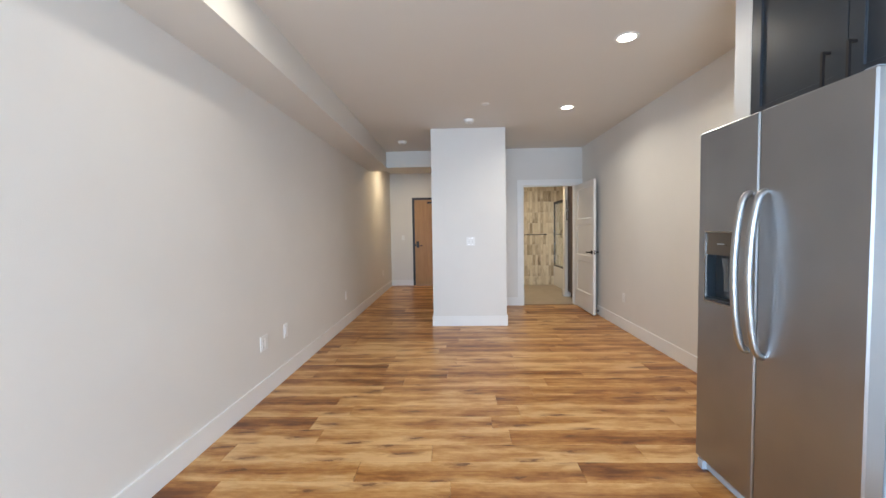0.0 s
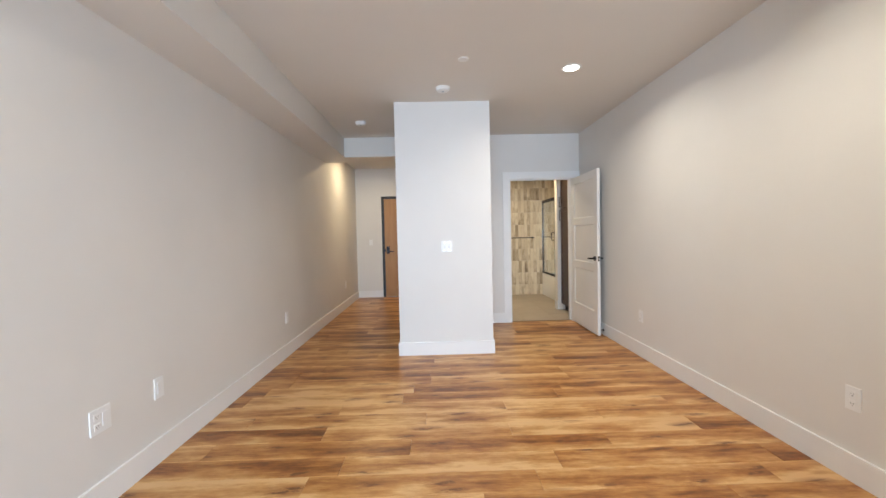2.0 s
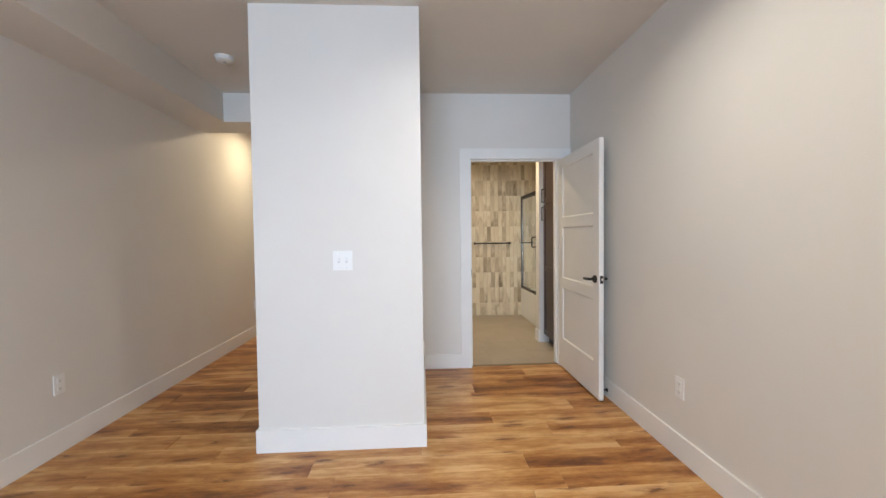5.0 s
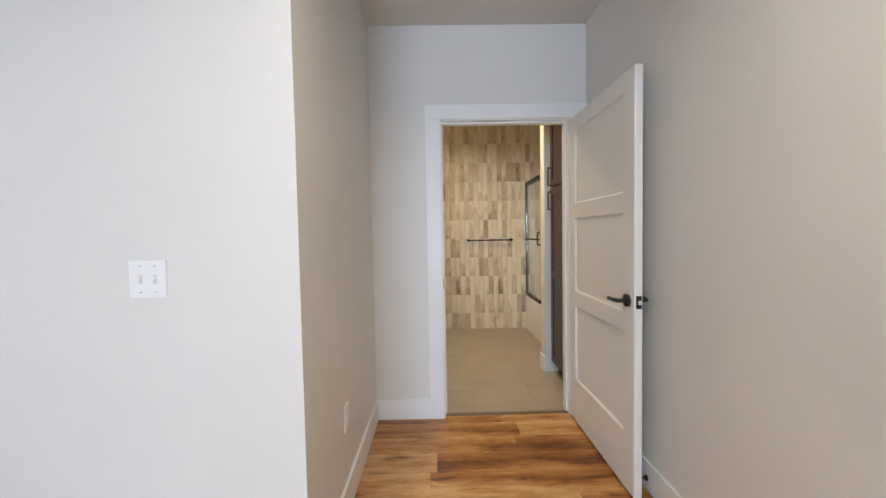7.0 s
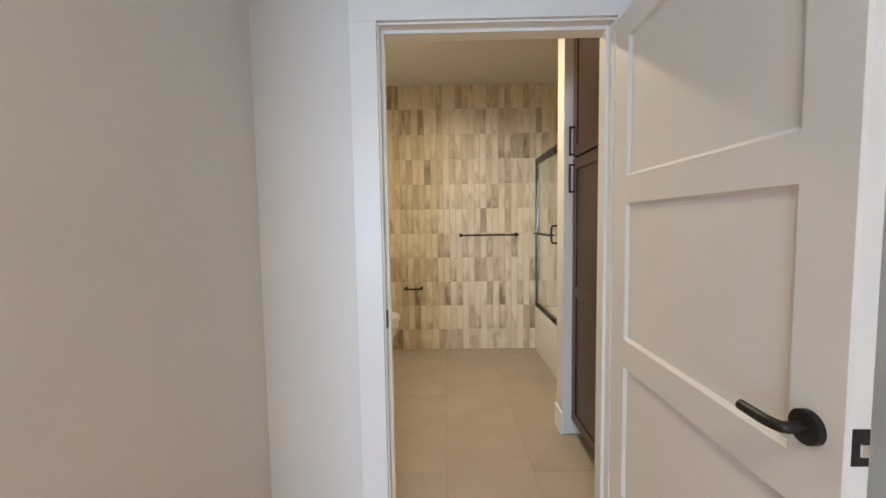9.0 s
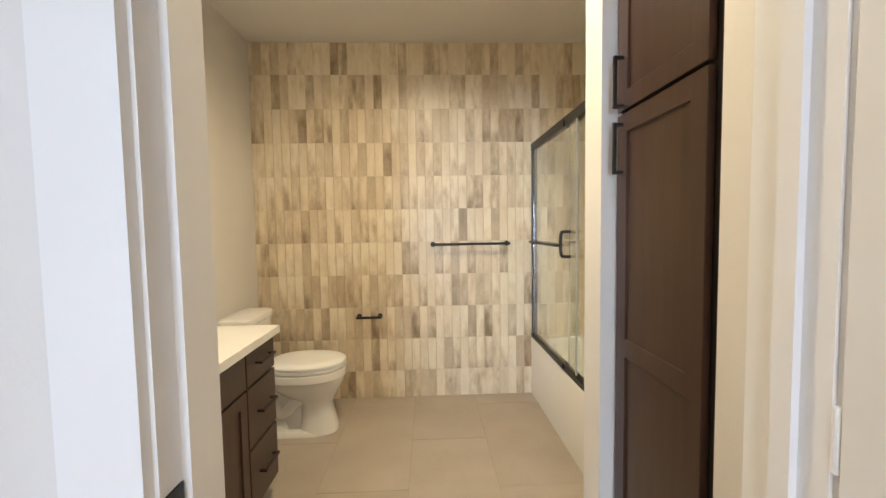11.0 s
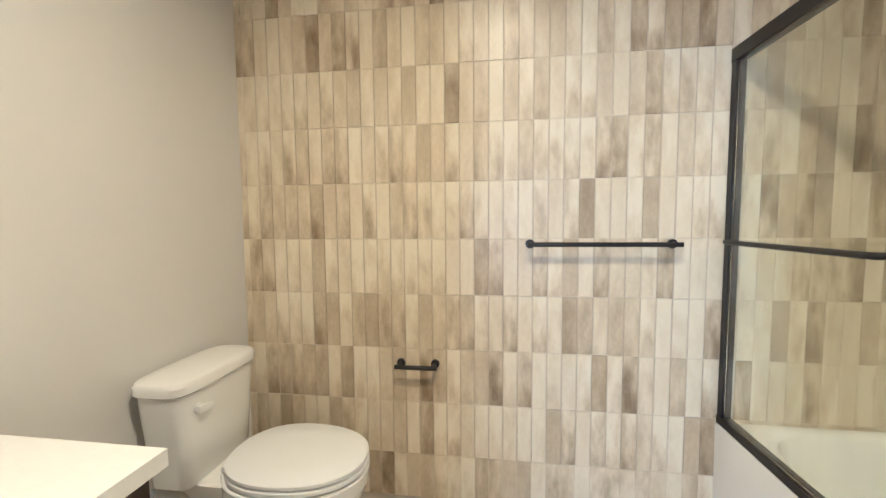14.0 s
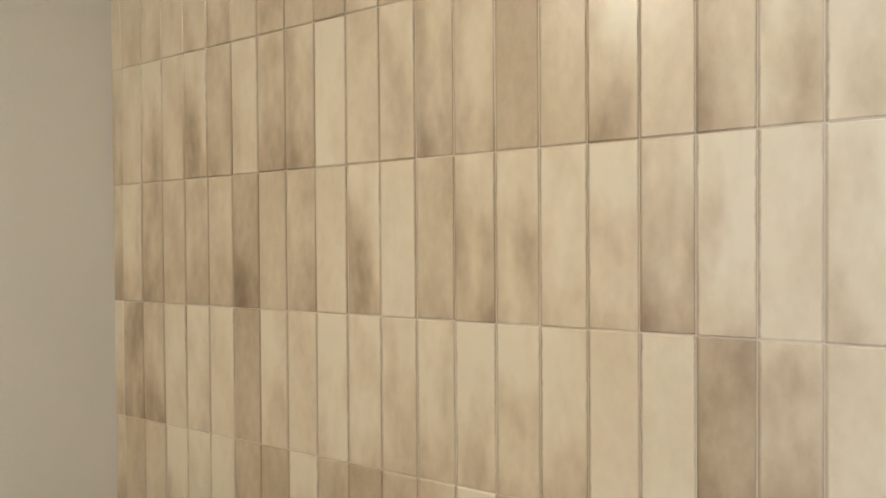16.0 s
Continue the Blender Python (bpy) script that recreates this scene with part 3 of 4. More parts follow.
downlight(1.475, 2.275, H, LAMP_W)
downlight(1.50, 3.86, H, LAMP_W)
downlight(-0.55, 1.30, H, LAMP_W * 0.42, WARM, 172)
downlight(-0.80, 7.20, H, HALL_W, AMBER, 170)
downlight(1.66, 7.12, H + 0.003, BATH_W, AMBER, 156)


def smoke_alarm(x, y):
    ob = thing("smoke_alarm", (x, y, H), "round white smoke alarm on the ceiling", "smoke alarm", "ceiling alarms")
    circ = lambda r, z: [(x + r * math.cos(2 * math.pi * i / 36), y + r * math.sin(2 * math.pi * i / 36), z) for i in range(36)]
    part("base", ring_loft([circ(0.068, H), circ(0.068, H - 0.010), circ(0.064, H - 0.012)]), PLASTIC, ob, "", True)
    part("cover", ring_loft([circ(0.060, H - 0.012), circ(0.060, H - 0.026), circ(0.052, H - 0.034), circ(0.03, H - 0.036)]), PLASTIC, ob, "", True)
    part("test_button", ring_loft([circ(0.012, H - 0.036), circ(0.012, H - 0.039)]), GREYPLASTIC, ob, "", True)


smoke_alarm(0.415, 4.262)
smoke_alarm(-0.565, 5.345)
disc = thing("sprinkler_cover", (0.567, 3.667, H), "small flat white sprinkler cover plate", "sprinkler")
part("cover_plate", cyl((0.567, 3.667, H), (0.567, 3.667, H - 0.006), 0.042, 32, 0.002), PLASTIC, disc, "", True)

# ---- refrigerator ----
FX, FY0, FY1, FYS, FZ0, FZ1 = 1.530, 0.640, 1.508, 1.102, 0.060, 1.798
fr = thing("refrigerator", (1.95, 1.11, 0), "stainless steel side-by-side refrigerator with ice dispenser", "refrigerator")
part("body", box(FX + 0.075, 2.28, FY0 + 0.005, FY1 - 0.005, 0.03, FZ1 - 0.015, 0.004), GREYPLASTIC, fr, "grey painted cabinet")
DZ0, DZ1, DY0, DY1 = 0.928, 1.278, 1.228, 1.446
fz = part("freezer_door", panel(-FY1, -FYS - 0.003, FZ0, FZ1, 0.068, [(-DY1, -DY0, DZ0, DZ1)], 0.055, 0.006, FACE_NX, (FX, 0, 0)), STEEL, fr)
fd = part("fridge_door", panel(-FYS + 0.003, -FY0, FZ0, FZ1, 0.068, (), 0.0, 0.006, FACE_NX, (FX, 0, 0)), STEEL, fr)
for dr, y in ((fz, 1.147), (fd, 1.060)):
    pts = bend([(FX + 0.004, y, 0.745), (FX - 0.03, y, 0.775), (FX - 0.055, y, 0.90), (FX - 0.066, y, 1.10), (FX - 0.055, y, 1.30), (FX - 0.03, y, 1.425), (FX + 0.004, y, 1.455)], 8)
    part("handle", tube(pts, 0.0155, 16), surface("satin_handle", (0.44, 0.45, 0.46), 0.30, metal=1.0, vary=0.02), dr, "bowed satin steel handle", True)
dp = part("dispenser", boxes((FX + 0.050, FX + 0.0545, DY0 + 0.002, DY1 - 0.002, DZ0 + 0.002, DZ1 - 0.002), (FX + 0.004, FX + 0.05, DY1 - 0.008, DY1 - 0.002, DZ0 + 0.002, 1.165), (FX + 0.004, FX + 0.05, DY0 + 0.002, DY0 + 0.008, DZ0 + 0.002, 1.165)), DARKPLASTIC, fz, "dark dispenser recess")
part("control_panel", box(FX + 0.001, FX + 0.05, DY0 + 0.002, DY1 - 0.002, 1.165, DZ1 - 0.002, 0.003), PANELPLASTIC, fz, "bronze-grey control panel")
part("badge", box(FX + 0.0, FX + 0.001, 1.31, 1.36, 1.218, 1.224), GREYPLASTIC, fz)
part("drip_tray", box(FX - 0.004, FX + 0.05, DY0 + 0.009, DY1 - 0.009, DZ0 + 0.002, DZ0 + 0.014, 0.003), DARKPLASTIC, fz)
part("bezel", boxes((FX - 0.004, FX + 0.001, DY0 - 0.006, DY1 + 0.006, DZ1, DZ1 + 0.006), (FX - 0.004, FX + 0.001, DY1, DY1 + 0.006, DZ0, DZ1), (FX - 0.004, FX + 0.001, DY0 - 0.006, DY0, DZ0, DZ1), (FX - 0.004, FX + 0.001, DY0 - 0.006, DY1 + 0.006, DZ0 - 0.006, DZ0)), CHROME, fz, "thin bright bezel")
part("paddle", ring_loft([oval(FX + 0.035, 1.335, 0.985, 0.004, 0.022, 3, 16), oval(FX + 0.032, 1.335, 1.08, 0.005, 0.016, 3, 16), oval(FX + 0.03, 1.335, 1.15, 0.012, 0.026, 3, 16)]), surface("smoked_plastic", (0.15, 0.175, 0.20), 0.25, vary=0.05), fz, "smoked plastic paddle", True)
part("kick_plate", box(FX + 0.03, FX + 0.075, FY0 + 0.02, FY1 - 0.02, 0.004, 0.05, 0.003), GREYPLASTIC, fr)
for y in (FY0 + 0.02, FY1 - 0.05):
    part("foot", box(FX + 0.008, FX + 0.075, y, y + 0.04, 0.0, 0.048, 0.006), GREYPLASTIC, fr, "pale grey levelling foot")
for y in (FY0 + 0.03, FY1 - 0.07):
    part("hinge_cover", box(FX + 0.03, FX + 0.13, y, y + 0.04, FZ1 - 0.012, FZ1 + 0.012, 0.004), GREYPLASTIC, fr)


def bar_pull(parent, p, axis, length, out, r=0.0055):
    """A square black bar pull: p is its middle on the face."""
    p, a, o = Vector(p), Vector(axis), Vector(out)
    s = a.cross(o).normalized()

    def slab(c, la, lo, ls):
        bm = add_box(bmesh.new(), -la / 2, la / 2, -lo / 2, lo / 2, -ls / 2, ls / 2)
        m = Matrix((a, o.normalized(), s)).transposed().to_4x4()
        bm.transform(Matrix.Translation(c) @ m)
        return round_edges(bm, 0.0012, 1)

    h = part("handle", slab(p + o, length, 0.010, 0.010), BLACK, parent, "black bar pull")
    return h, [slab(p + o / 2 + a * k * (length / 2 - 0.006), 0.010, o.length - 0.0101, 0.010) for k in (-1, 1)]


def pull(parent, p, axis, length, out):
    p, a, o = Vector(p), Vector(axis), Vector(out)
    h, posts = bar_pull(parent, p, axis, length, out)
    for q in posts:
        me = new("post", finish("post", q, BLACK))
        me.parent = parent
        if parent.parent is None:
            me.matrix_parent_inverse = parent.matrix_basis.inverted()


# cabinet over the refrigerator
oc = thing("wall_cabinet", (2.0, 1.0, 1.84), "navy shaker cabinet above the refrigerator", "cabinet")
part("body", box(1.772, XR, 0.475, 1.458, 1.84, 2.50, 0.001), NAVY, oc)
for y0, y1, hy in ((0.968, 1.457, 1.032), (0.477, 0.964, 0.928)):
    d = part("door", panel(-y1, -y0, 1.842, 2.498, 0.02, [(-y1 + 0.06, -y0 - 0.06, 1.902, 2.438)], 0.009, 0.0015, FACE_NX, (1.75, 0, 0)), NAVY, oc)
    pull(oc, (1.75, hy, 1.93), (0, 0, 1), 0.15, (-0.032, 0, 0))

# ---- bathroom ----
# linen cabinet
lc = thing("linen_cabinet", (2.7, 6.65, 0.0), "tall espresso-stained shaker linen cabinet", "cabinet")
LF, LA, LB = 2.372, 6.448, 6.868
# body and toe kick coloured near-black, so the gaps read as shaded
part("body", box(LF + 0.022, 2.98, 6.424, 6.882, 0.10, 2.44, 0.001), CABSHADE, lc)
part("toe_kick", box(LF + 0.07, 2.95, 6.424, 6.882, 0.0, 0.10), CABSHADE, lc)
tall = [(-LB + 0.06, -LA - 0.06, 0.165, 0.868), (-LB + 0.06, -LA - 0.06, 0.928, 1.606)]
part("door", panel(-LB, -LA, 0.105, 1.667, 0.02, tall, 0.008, 0.0015, FACE_NX, (LF, 0, 0)), ESPRESSO, lc)
part("door", panel(-LB, -LA, 1.679, 2.44, 0.02, [(-LB + 0.06, -LA - 0.06, 1.739, 2.38)], 0.008, 0.0015, FACE_NX, (LF, 0, 0)), ESPRESSO, lc)
for hz in (1.554, 1.765):
    pull(lc, (LF, 6.825, hz), (0, 0, 1), 0.165, (-0.032, 0, 0))

# vanity
VX, VY0, VY1 = 0.965, 6.24, 7.468
va = thing("vanity_cabinet", (0.7, 6.9, 0), "espresso-stained shaker vanity with black pulls", "vanity")
part("body", box(BX0 + 0.002, VX - 0.021, VY0, VY1, 0.10, 0.806, 0.001), ESPRESSO, va)
# recess shade is in the kick's near-black colour
part("toe_kick", box(BX0 + 0.002, VX - 0.09, VY0, VY1, 0.0, 0.10), CABSHADE, va)
for z0, z1 in ((0.648, 0.800), (0.380, 0.638), (0.106, 0.370)):
    part("drawer", panel(7.182, VY1 - 0.002, z0, z1, 0.02, (), 0.0, 0.002, FACE_PX, (VX, 0, 0)), ESPRESSO, va)
    pull(va, (VX, 7.325, (z0 + z1) / 2 + 0.01), (0, 1, 0), 0.15, (0.032, 0, 0))
for y0, y1 in ((6.245, 6.706), (6.713, 7.174)):
    part("drawer_front", panel(y0, y1, 0.648, 0.800, 0.02, (), 0.0, 0.002, FACE_PX, (VX, 0, 0)), ESPRESSO, va)
    part("door", panel(y0, y1, 0.106, 0.638, 0.02, [(y0 + 0.055, y1 - 0.055, 0.161, 0.583)], 0.008, 0.0015, FACE_PX, (VX, 0, 0)), ESPRESSO, va)
for y in (6.672, 6.747):
    pull(va, (VX, y, 0.52), (0, 0, 1), 0.16, (0.032, 0, 0))
ct = thing("countertop", (0.7, 6.9, 0.78), "white quartz vanity top with backsplash", "countertop")
part("slab", box(BX0 + 0.001, 0.992, VY0 - 0.01, 7.482, 0.807, 0.842, 0.003), QUARTZ, ct)
part("backsplash", box(BX0 + 0.001, BX0 + 0.021, VY0 - 0.01, 7.482, 0.8423, 0.945, 0.002), QUARTZ, ct)
rr = lambda a, b, z: oval(0.735, 6.775, z, a, b, 16, 64)
solid("sink", ring_loft([rr(0.18, 0.262, 0.8425), rr(0.182, 0.264, 0.862), rr(0.178, 0.260, 0.866), rr(0.160, 0.240, 0.866), rr(0.154, 0.234, 0.862), rr(0.140, 0.215, 0.846), rr(0.02, 0.04, 0.8435)], True), PORCELAIN, "white rectangular basin set on the vanity", "sink", smooth=True)

# toilet, against the west wall of the bathroom
TY = 8.085
to = thing("toilet", (0.8, TY, 0), "white two-piece porcelain toilet, lid closed", "toilet")
part("pedestal", ring_loft([oval(0.84, TY, 0.0, 0.275, 0.120, 3.2), oval(0.84, TY, 0.020, 0.273, 0.118, 3.2), oval(0.835, TY, 0.034, 0.262, 0.108, 3.0)]), PORCELAIN, to, "", True)
part("trap_body", ring_loft([oval(0.82, TY, 0.03, 0.20, 0.070, 3), oval(0.80, TY, 0.15, 0.18, 0.058, 3), oval(0.78, TY, 0.28, 0.19, 0.085, 3), oval(0.76, TY, 0.36, 0.20, 0.13, 3)]), PORCELAIN, to, "", True)
part("bowl", ring_loft([oval(0.995, TY, 0.012, 0.118, 0.114, 3.0), oval(0.992, TY, 0.10, 0.104, 0.100, 2.6), oval(0.985, TY, 0.19, 0.100, 0.098, 2.3), oval(0.965, TY, 0.235, 0.145, 0.122, 2.1), oval(0.940, TY, 0.275, 0.195, 0.152, 2.1), oval(0.926, TY, 0.325, 0.235, 0.176, 2.2, egg=0.05), oval(0.920, TY, 0.362, 0.250, 0.186, 2.2, egg=0.05), oval(0.920, TY, 0.366, 0.256, 0.191, 2.2, egg=0.05), oval(0.920, TY, 0.410, 0.258, 0.192, 2.2, egg=0.05), oval(0.920, TY, 0.416, 0.252, 0.186, 2.2, egg=0.05)]), PORCELAIN, to, "", True)
part("rear_deck", ring_loft([oval(0.68, TY, 0.33, 0.15, 0.115, 4), oval(0.68, TY, 0.372, 0.165, 0.135, 4), oval(0.68, TY, 0.404, 0.170, 0.140, 4), oval(0.68, TY, 0.411, 0.163, 0.134, 4)]), PORCELAIN, to, "", True)
for s in (-1, 1):
    part("trapway", tube(bend([(0.97, TY + s * 0.060, 0.27), (0.87, TY + s * 0.078, 0.215), (0.80, TY + s * 0.078, 0.150), (0.745, TY + s * 0.072, 0.155), (0.69, TY + s * 0.062, 0.24), (0.64, TY + s * 0.05, 0.32)]), 0.040, 14), PORCELAIN, to, "", True)
    part("foot_rib", ring_loft([oval(0.76, TY + s * 0.065, 0.03, 0.060, 0.036, 2.4, 20), oval(0.755, TY + s * 0.062, 0.075, 0.050, 0.030, 2.4, 20), oval(0.75, TY + s * 0.058, 0.10, 0.030, 0.018, 2.4, 20)]), PORCELAIN, to, "", True)
    part("bolt_cap", ring_loft([oval(0.66, TY + s * 0.080, 0.028, 0.016, 0.016, 2, 16), oval(0.66, TY + s * 0.080, 0.045, 0.014, 0.014, 2, 16), oval(0.66, TY + s * 0.080, 0.052, 0.006, 0.006, 2, 16)]), PORCELAIN, to, "", True)
    part("hinge", cyl((0.695, TY + s * 0.07 - 0.018, 0.430), (0.695, TY + s * 0.07 + 0.018, 0.430), 0.010, 16, 0.002), PLASTIC, to, "", True)
egg = lambda z, a, b: oval(0.930, TY, z, a, b, 2.25, 48, 0.06)
part("seat", ring_loft([egg(0.4215, 0.238, 0.184), egg(0.425, 0.246, 0.190), egg(0.437, 0.246, 0.190), egg(0.441, 0.240, 0.185)]), PLASTIC, to, "", True)
part("lid", ring_loft([egg(0.4455, 0.236, 0.181), egg(0.449, 0.245, 0.189), egg(0.460, 0.245, 0.189), egg(0.468, 0.232, 0.177), egg(0.471, 0.15, 0.11)]), PLASTIC, to, "", True)
tk = lambda z, a, b: oval(0.560, TY - 0.008, z + 0.014, a, b, 4.5, 48)
part("tank", ring_loft([tk(0.385, 0.072, 0.160), tk(0.40, 0.080, 0.175), tk(0.55, 0.088, 0.188), tk(0.715, 0.096, 0.201)]), PORCELAIN, to, "", True)
part("tank_lid", ring_loft([tk(0.716, 0.098, 0.203), tk(0.722, 0.105, 0.210), tk(0.748, 0.106, 0.211), tk(0.758, 0.099, 0.204), tk(0.762, 0.07, 0.17)]), PORCELAIN, to, "", True)
lv = part("flush_lever", cyl((0.642, TY - 0.135, 0.672), (0.662, TY - 0.135, 0.672), 0.016, 20, 0.002), PLASTIC, to, "", True)
part("lever_arm", ring_loft([[(x, TY - 0.15 + t, 0.672 - t * 0.12 + h) for x, h in ((0.660, -w), (0.670, -w), (0.672, 0), (0.670, w), (0.660, w))] for t, w in ((0.0, 0.012), (0.035, 0.012), (0.065, 0.008))]), PLASTIC, lv, "", True)
part("supply_hose", tube(bend([(0.50, TY - 0.17, 0.40), (0.50, TY - 0.20, 0.30), (0.47, TY - 0.19, 0.20), (0.44, TY - 0.19, 0.18)]), 0.006, 8), GREYPLASTIC, to, "", True)


# towel bar and paper holder on the tiled wall
def rail(name, x0, x1, z, r, out, label, category):
    ob = thing(name, ((x0 + x1) / 2, BY1, z), label, category)
    y = BY1 - out
    part("bar", cyl((x0 - 0.016, y, z), (x1 + 0.016, y, z), r, 20, 0.002), BLACK, ob, "", True)
    for x in (x0, x1):
        pst = part("post", tube([(x, BY1, z), (x, y - 0.002, z)], r * 0.9, 16), BLACK, ob, "", True)
        part("rosette", cyl((x, BY1, z), (x, BY1 - 0.012, z), 0.019, 24, 0.003), BLACK, pst, "", True)


rail("towel_bar", 1.765, 2.328, 1.180, 0.0095, 0.062, "matte black towel bar on tiled wall", "towel bar")
rail("paper_holder", 1.196, 1.352, 0.640, 0.0095, 0.062, "matte black toilet paper holder on tiled wall", "paper holder")

# bathtub
tb = thing("bathtub", (2.9, 7.77, 0), "white acrylic alcove bathtub with plain apron", "bathtub")
TZ = 0.447
ux0, ux1, uy0, uy1 = TUBX, BX1, TUBY, BY1
cxm, cym = (ux0 + ux1) / 2 + 0.01, (uy0 + uy1) / 2


def rect_ring(z, pad, k=64):
    out = []
    hx, hy = (ux1 - ux0) / 2 - pad, (uy1 - uy0) / 2 - pad
    for i in range(k):
        t = 2 * math.pi * i / k
        c, s = math.cos(t), math.sin(t)
        q = 1 / max(abs(c), abs(s))
        out.append(((ux0 + ux1) / 2 + hx * c * q, cym + hy * s * q, z))
    return out


ins = lambda z, a, b: oval(cxm, cym, z, a, b, 5, 64)
part("shell", ring_loft([rect_ring(0.0, 0.004), rect_ring(TZ - 0.012, 0.0), rect_ring(TZ - 0.003, 0.004), rect_ring(TZ, 0.012), ins(TZ, 0.315, 0.69), ins(TZ - 0.012, 0.300, 0.675), ins(0.25, 0.275, 0.63), ins(0.10, 0.235, 0.57), ins(0.075, 0.18, 0.50)]), ACRYLIC, tb, "", True)
part("drain", cyl((2.92, 7.30, 0.073), (2.92, 7.30, 0.080), 0.03, 20, 0.002), CHROME, tb, "chrome drain")

# shower enclosure
se = thing("shower_enclosure", (2.56, 7.77, TZ), "black-framed sliding glass tub enclosure", "shower door")
sx = 2.520
STOP = 1.928
part("header_rail", box(sx, sx + 0.046, TUBY + 0.002, BY1 - 0.002, STOP - 0.05, STOP, 0.004), BLACK, se)
part("bottom_track", box(sx, sx + 0.046, TUBY + 0.002, BY1 - 0.002, TZ + 0.0005, TZ + 0.03, 0.004), BLACK, se)
for y0 in (TUBY + 0.002, BY1 - 0.030):
    part("wall_jamb", box(sx + 0.003, sx + 0.043, y0, y0 + 0.028, TZ + 0.031, STOP - 0.051, 0.003), BLACK, se)
for x, y0, y1 in ((sx + 0.010, 7.640, 8.485), (sx + 0.030, 7.05, 7.785)):
    g = part("glass_panel", box(x, x + 0.006, y0, y1, TZ + 0.034, STOP - 0.052), GLASS, se, "clear glass sliding panel")
    g.visible_shadow = False
for x, y0 in ((sx + 0.010, 7.640), (sx + 0.030, 7.791)):
    part("edge_seal", box(x - 0.001, x + 0.007, y0 - 0.006, y0, TZ + 0.034, STOP - 0.052), GREYPLASTIC, se, "grey clear edge strip")
part("pull_bar", tube(bend([(sx + 0.010, 8.465, 1.19), (sx - 0.012, 8.460, 1.19), (sx - 0.030, 8.43, 1.19), (sx - 0.032, 8.15, 1.19), (sx - 0.032, 7.91, 1.19), (sx - 0.028, 7.865, 1.19), (sx - 0.012, 7.855, 1.19), (sx + 0.010, 7.855, 1.19)], 5), 0.009, 12), BLACK, se, "black horizontal bar on the glass", True)
part("pull_handle", tube(bend([(sx + 0.010, 7.722, 1.272), (sx - 0.025, 7.722, 1.272), (sx - 0.042, 7.724, 1.262), (sx - 0.046, 7.726, 1.20), (sx - 0.042, 7.724, 1.142), (sx - 0.025, 7.722, 1.132), (sx + 0.010, 7.722, 1.132)], 5), 0.009, 12), BLACK, se, "black pull handle", True)
part("guide", box(sx - 0.012, sx, 7.79, 7.83, TZ + 0.012, TZ + 0.045, 0.004), BLACK, se)
part("guide", box(sx - 0.010, sx, 7.79, 7.83, STOP - 0.058, STOP - 0.02, 0.004), BLACK, se)

# framed mirror over the vanity
mi = thing("mirror", (BX0, 6.85, 1.07), "rectangular wall mirror with thin black frame", "mirror")
for y0, y1, z0, z1 in ((6.38, 7.295, 1.07, 1.083), (6.38, 7.295, 1.832, 1.845), (6.38, 6.393, 1.084, 1.831), (7.282, 7.295, 1.084, 1.831)):
    part("frame", box(BX0 + 0.001, BX0 + 0.024, y0, y1, z0, z1, 0.002), BLACK, mi, "thin black metal frame")
part("glass", box(BX0 + 0.001, BX0 + 0.014, 6.3935, 7.2815, 1.0835, 1.8315), MIRROR, mi, "silvered mirror glass")

# vanity light over the basin
vl = thing("vanity_light", (BX0, 6.9, 2.05), "black vanity bar light with frosted shade", "wall light")
part("back_plate", box(BX0 + 0.001, BX0 + 0.025, 6.55, 7.25, 2.02, 2.08, 0.004), BLACK, vl)
part("shade", tube([(BX0 + 0.08, 6.56, 2.05), (BX0 + 0.08, 7.24, 2.05)], 0.03, 20), glow("lit_shade", (1.0, 0.84, 0.6), 5.0), vl, "glowing frosted tube", True)
for y in (6.6, 7.2):
    part("arm", cyl((BX0 + 0.02, y, 2.05), (BX0 + 0.055, y, 2.05), 0.008, 10), BLACK, vl)
area("vanity_lamp", look((BX0 + 0.13, 6.9, 2.05), (BX0 + 1.2, 7.2, 1.5)), VANITY_W, AMBER, 0.6, 0.05)

# ---- pieces: wall tiles ----
TW, TH = 0.0623, 0.248
GAP = 0.0015


def tile_mesh(w, h):
    bm = add_box(bmesh.new(), -w / 2, w / 2, -0.012, 0.0, -h / 2, h / 2)
    top = [e for e in bm.edges if all(v.co.y < -0.006 for v in e.verts)]
    bmesh.ops.bevel(bm, geom=top, offset=0.0018, segments=1, affect="EDGES")
    me = finish("tile", bm, TILE)
    return me


meshes = {}
rest = bmesh.new()
rng = random.Random(7)


def tile(u, v, w, h, place, parent):
    """One tile; parent None joins it to the rest."""
    key = (round(w, 3), round(h, 3))
    if parent is not None:
        if key not in meshes:
            meshes[key] = tile_mesh(*key)
        ob = new("tile", meshes[key])
        ob.matrix_basis = place @ Matrix.Translation((u, rng.uniform(-0.0012, 0.0012), v)) @ Matrix.Rotation(rng.uniform(-0.004, 0.004), 4, "Z") @ Matrix.Rotation(rng.uniform(-0.004, 0.004), 4, "X")
        ob.parent = parent
        return
    sub = bmesh.new()
    add_box(sub, -w / 2, w / 2, -0.012, 0, -h / 2, h / 2)
    sub.transform(place @ Matrix.Translation((u, rng.uniform(-0.0012, 0.0012), v)) @ Matrix.Rotation(rng.uniform(-0.004, 0.004), 4, "Z"))
    k = {vt: rest.verts.new(vt.co) for vt in sub.verts}
    for f in sub.faces:
        rest.faces.new([k[vt] for vt in f.verts])
    sub.free()


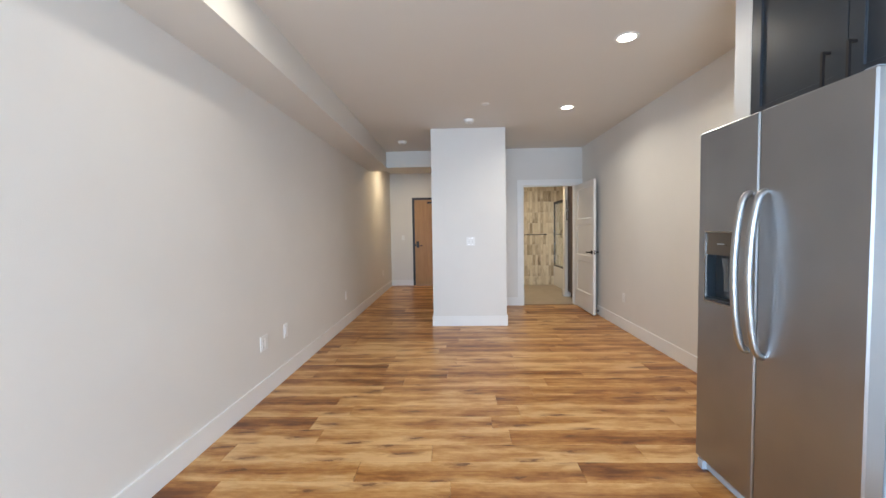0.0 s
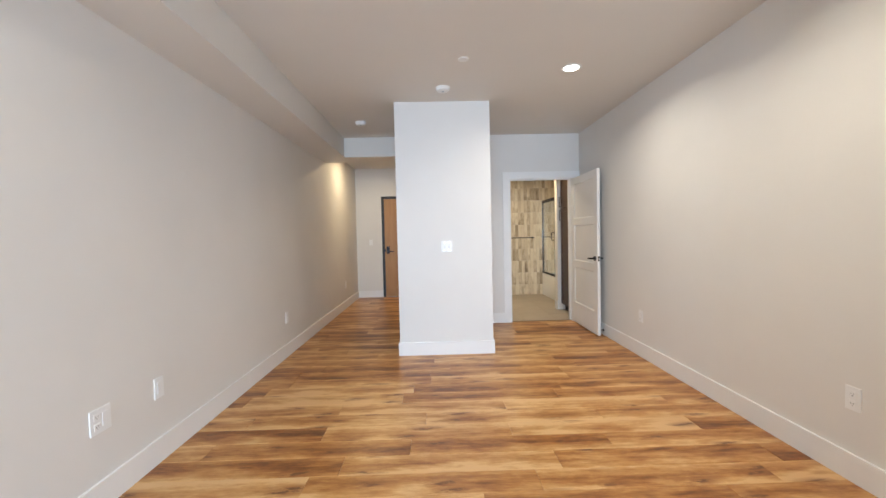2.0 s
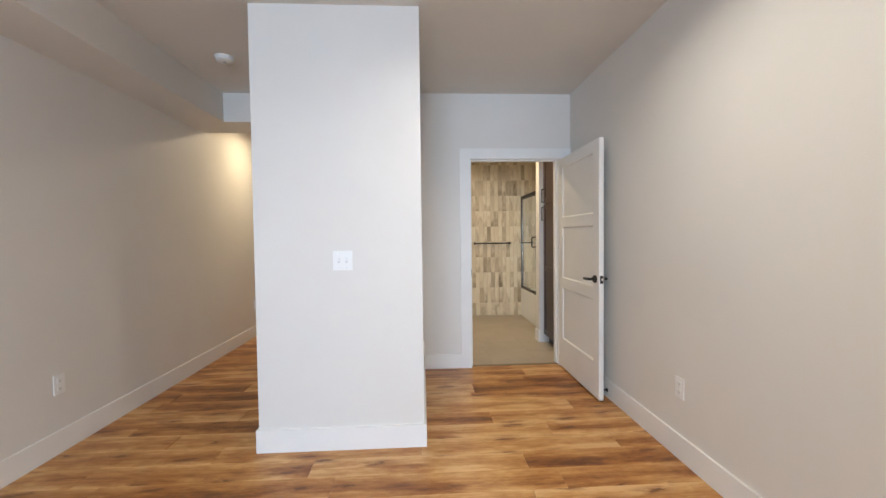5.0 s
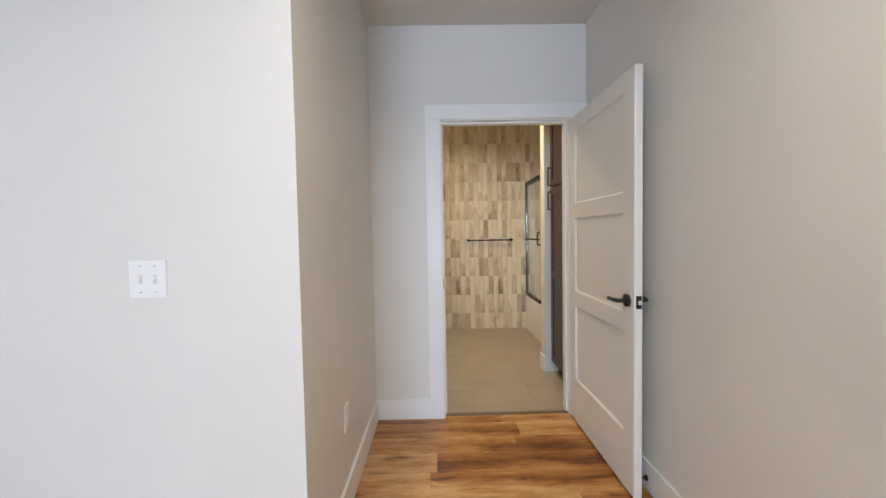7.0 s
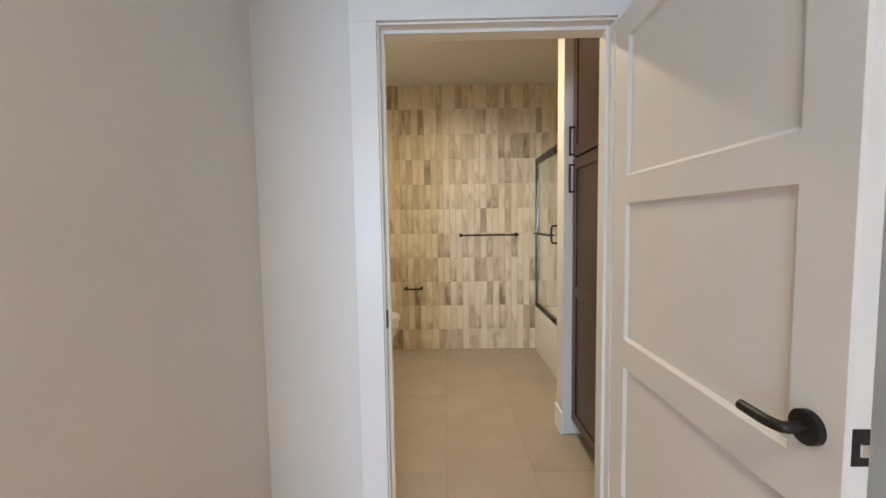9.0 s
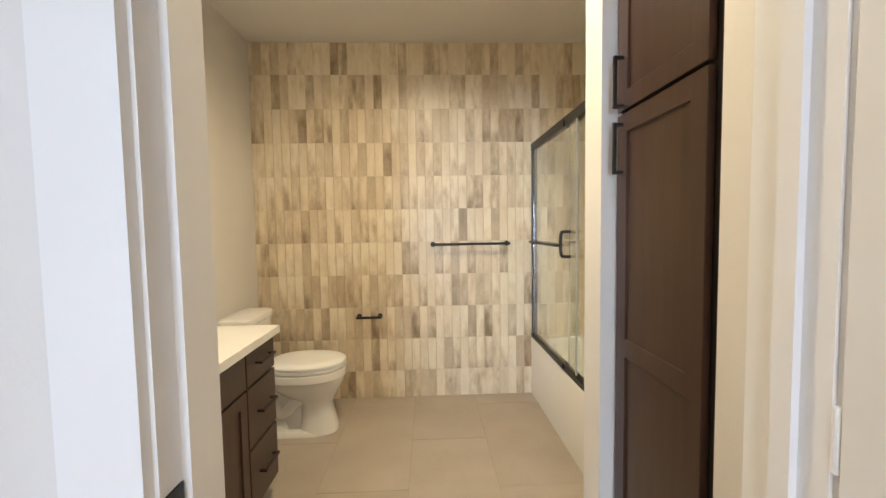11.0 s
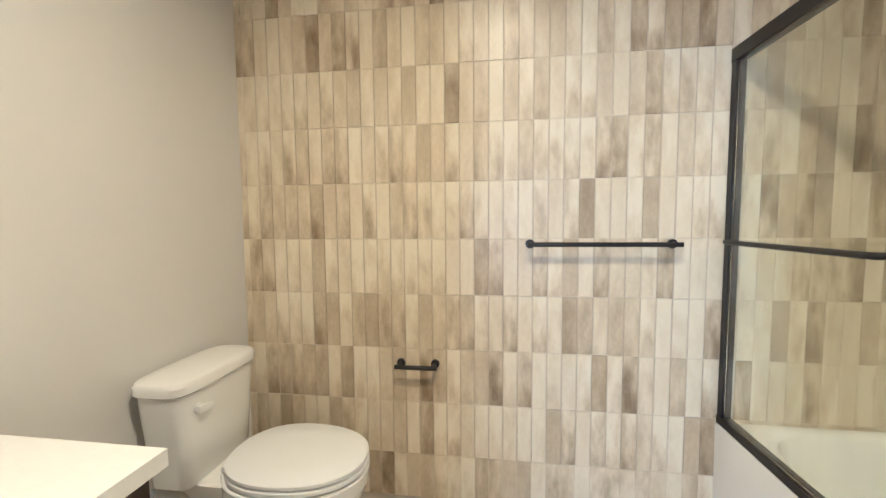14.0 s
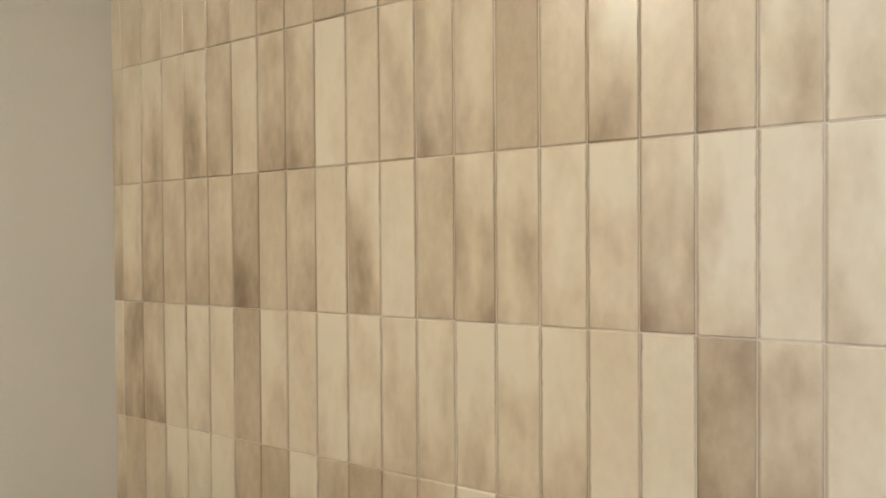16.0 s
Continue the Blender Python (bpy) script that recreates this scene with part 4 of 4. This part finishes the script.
def tiled(u0, u1, v0, v1, uref, vref, place, owner, near):
    us = [u0] + [uref + k * TW for k in range(-60, 90) if u0 + 0.006 < uref + k * TW < u1 - 0.006] + [u1]
    vs = [v0] + [vref + k * TH for k in range(-8, 14) if v0 + 0.01 < vref + k * TH < v1 - 0.02] + [v1]
    for c, d in zip(vs, vs[1:]):
        for a, b in zip(us, us[1:]):
            close = near is not None and near[0] < (a + b) / 2 < near[1] and near[2] < (c + d) / 2 < near[3]
            tile((a + b) / 2, (c + d) / 2, b - a - GAP, d - c - GAP, place, owner if close else None)


back = bpy.data.objects["wall_bathroom_back"]
tiled(BX0 + 0.001, BX1, 0.001, H - 0.002, 1.0925, 1.202, Matrix.Translation((0, BY1 + 0.012, 0)), back, (0.43, 2.52, 0.15, 2.3))
side = Matrix.Translation((BX1 + 0.012, 0, 0)) @ FACE_NX
tiled(-BY1 + 0.001, -TUBY - 0.001, TZ + 0.002, H - 0.002, -BY1 + 0.02, 1.202, side, back, None)
solid("tile_field", rest, TILE_REST, "cream and brown glazed tiles around the tub", "tile", "stuff")

# ---- pieces: bathroom floor tiles ----
bfloor = solid("floor_bathroom", box(BX0, BX1, YB + 0.04, BY1 + 0.01, -0.0085, -0.0012), surface("floor_grout", (0.35, 0.30, 0.24), 0.8, vary=0.1, scale=20), "taupe porcelain tiled bathroom floor", "floor", "structure")
fx, fy = 0.457, 0.914
cells = {}
for i in range(-4, 6):
    xa, xb = 1.61 + i * fx, 1.61 + (i + 1) * fx
    xa, xb = max(xa, BX0), min(xb, BX1)
    if xb - xa < 0.02:
        continue
    for j in range(-4, 4):
        ya = 7.90 + j * fy + (i % 2) * fy * 0.5
        yb = ya + fy
        ya, yb = max(ya, YB + 0.055), min(yb, BY1 + 0.008)
        if yb - ya < 0.02:
            continue
        key = (round(xb - xa, 2), round(yb - ya, 2))
        if key not in cells:
            w, h = xb - xa - 0.003, yb - ya - 0.003
            bm = add_box(bmesh.new(), -w / 2, w / 2, -h / 2, h / 2, -0.003, 0.0)
            cells[key] = finish("floor_tile", bm, STONE)
        ob = new("floor_tile", cells[key])
        ob.matrix_basis = Matrix.Translation(((xa + xb) / 2, (ya + yb) / 2, 0))
        ob.parent = bfloor

# ---- pieces: floor planks ----
lfloor = bpy.data.objects["floor"]
PW, PL = 0.178, 1.22
boards = {}
prng = random.Random(21)
y = Y0
while y < YE - 0.01:
    w = min(PW, (YB + 0.02 if y < YB + 0.02 else YE) - y)
    xe = XR if y < YB + 0.01 else 0.30
    x = XL - prng.uniform(0.1, PL - 0.1)
    while x < xe - 0.005:
        a, b = max(x, XL), min(x + PL, xe)
        if b - a > 0.01:
            key = (round(b - a, 2), round(w, 3))
            if key not in boards:
                bm = add_box(bmesh.new(), -key[0] / 2 + 0.0004, key[0] / 2 - 0.0004, -w / 2 + 0.0004, w / 2 - 0.0004, -0.008, 0)
                top = [e for e in bm.edges if all(v.co.z > -0.004 for v in e.verts)]
                bmesh.ops.bevel(bm, geom=top, offset=0.0013, segments=1, affect="EDGES")
                boards[key] = finish("plank", bm, PLANK)
            ob = new("plank", boards[key])
            ob.matrix_basis = Matrix.Translation(((a + b) / 2, y + w / 2, 0))
            ob.parent = lfloor
        x += PL
    y += w
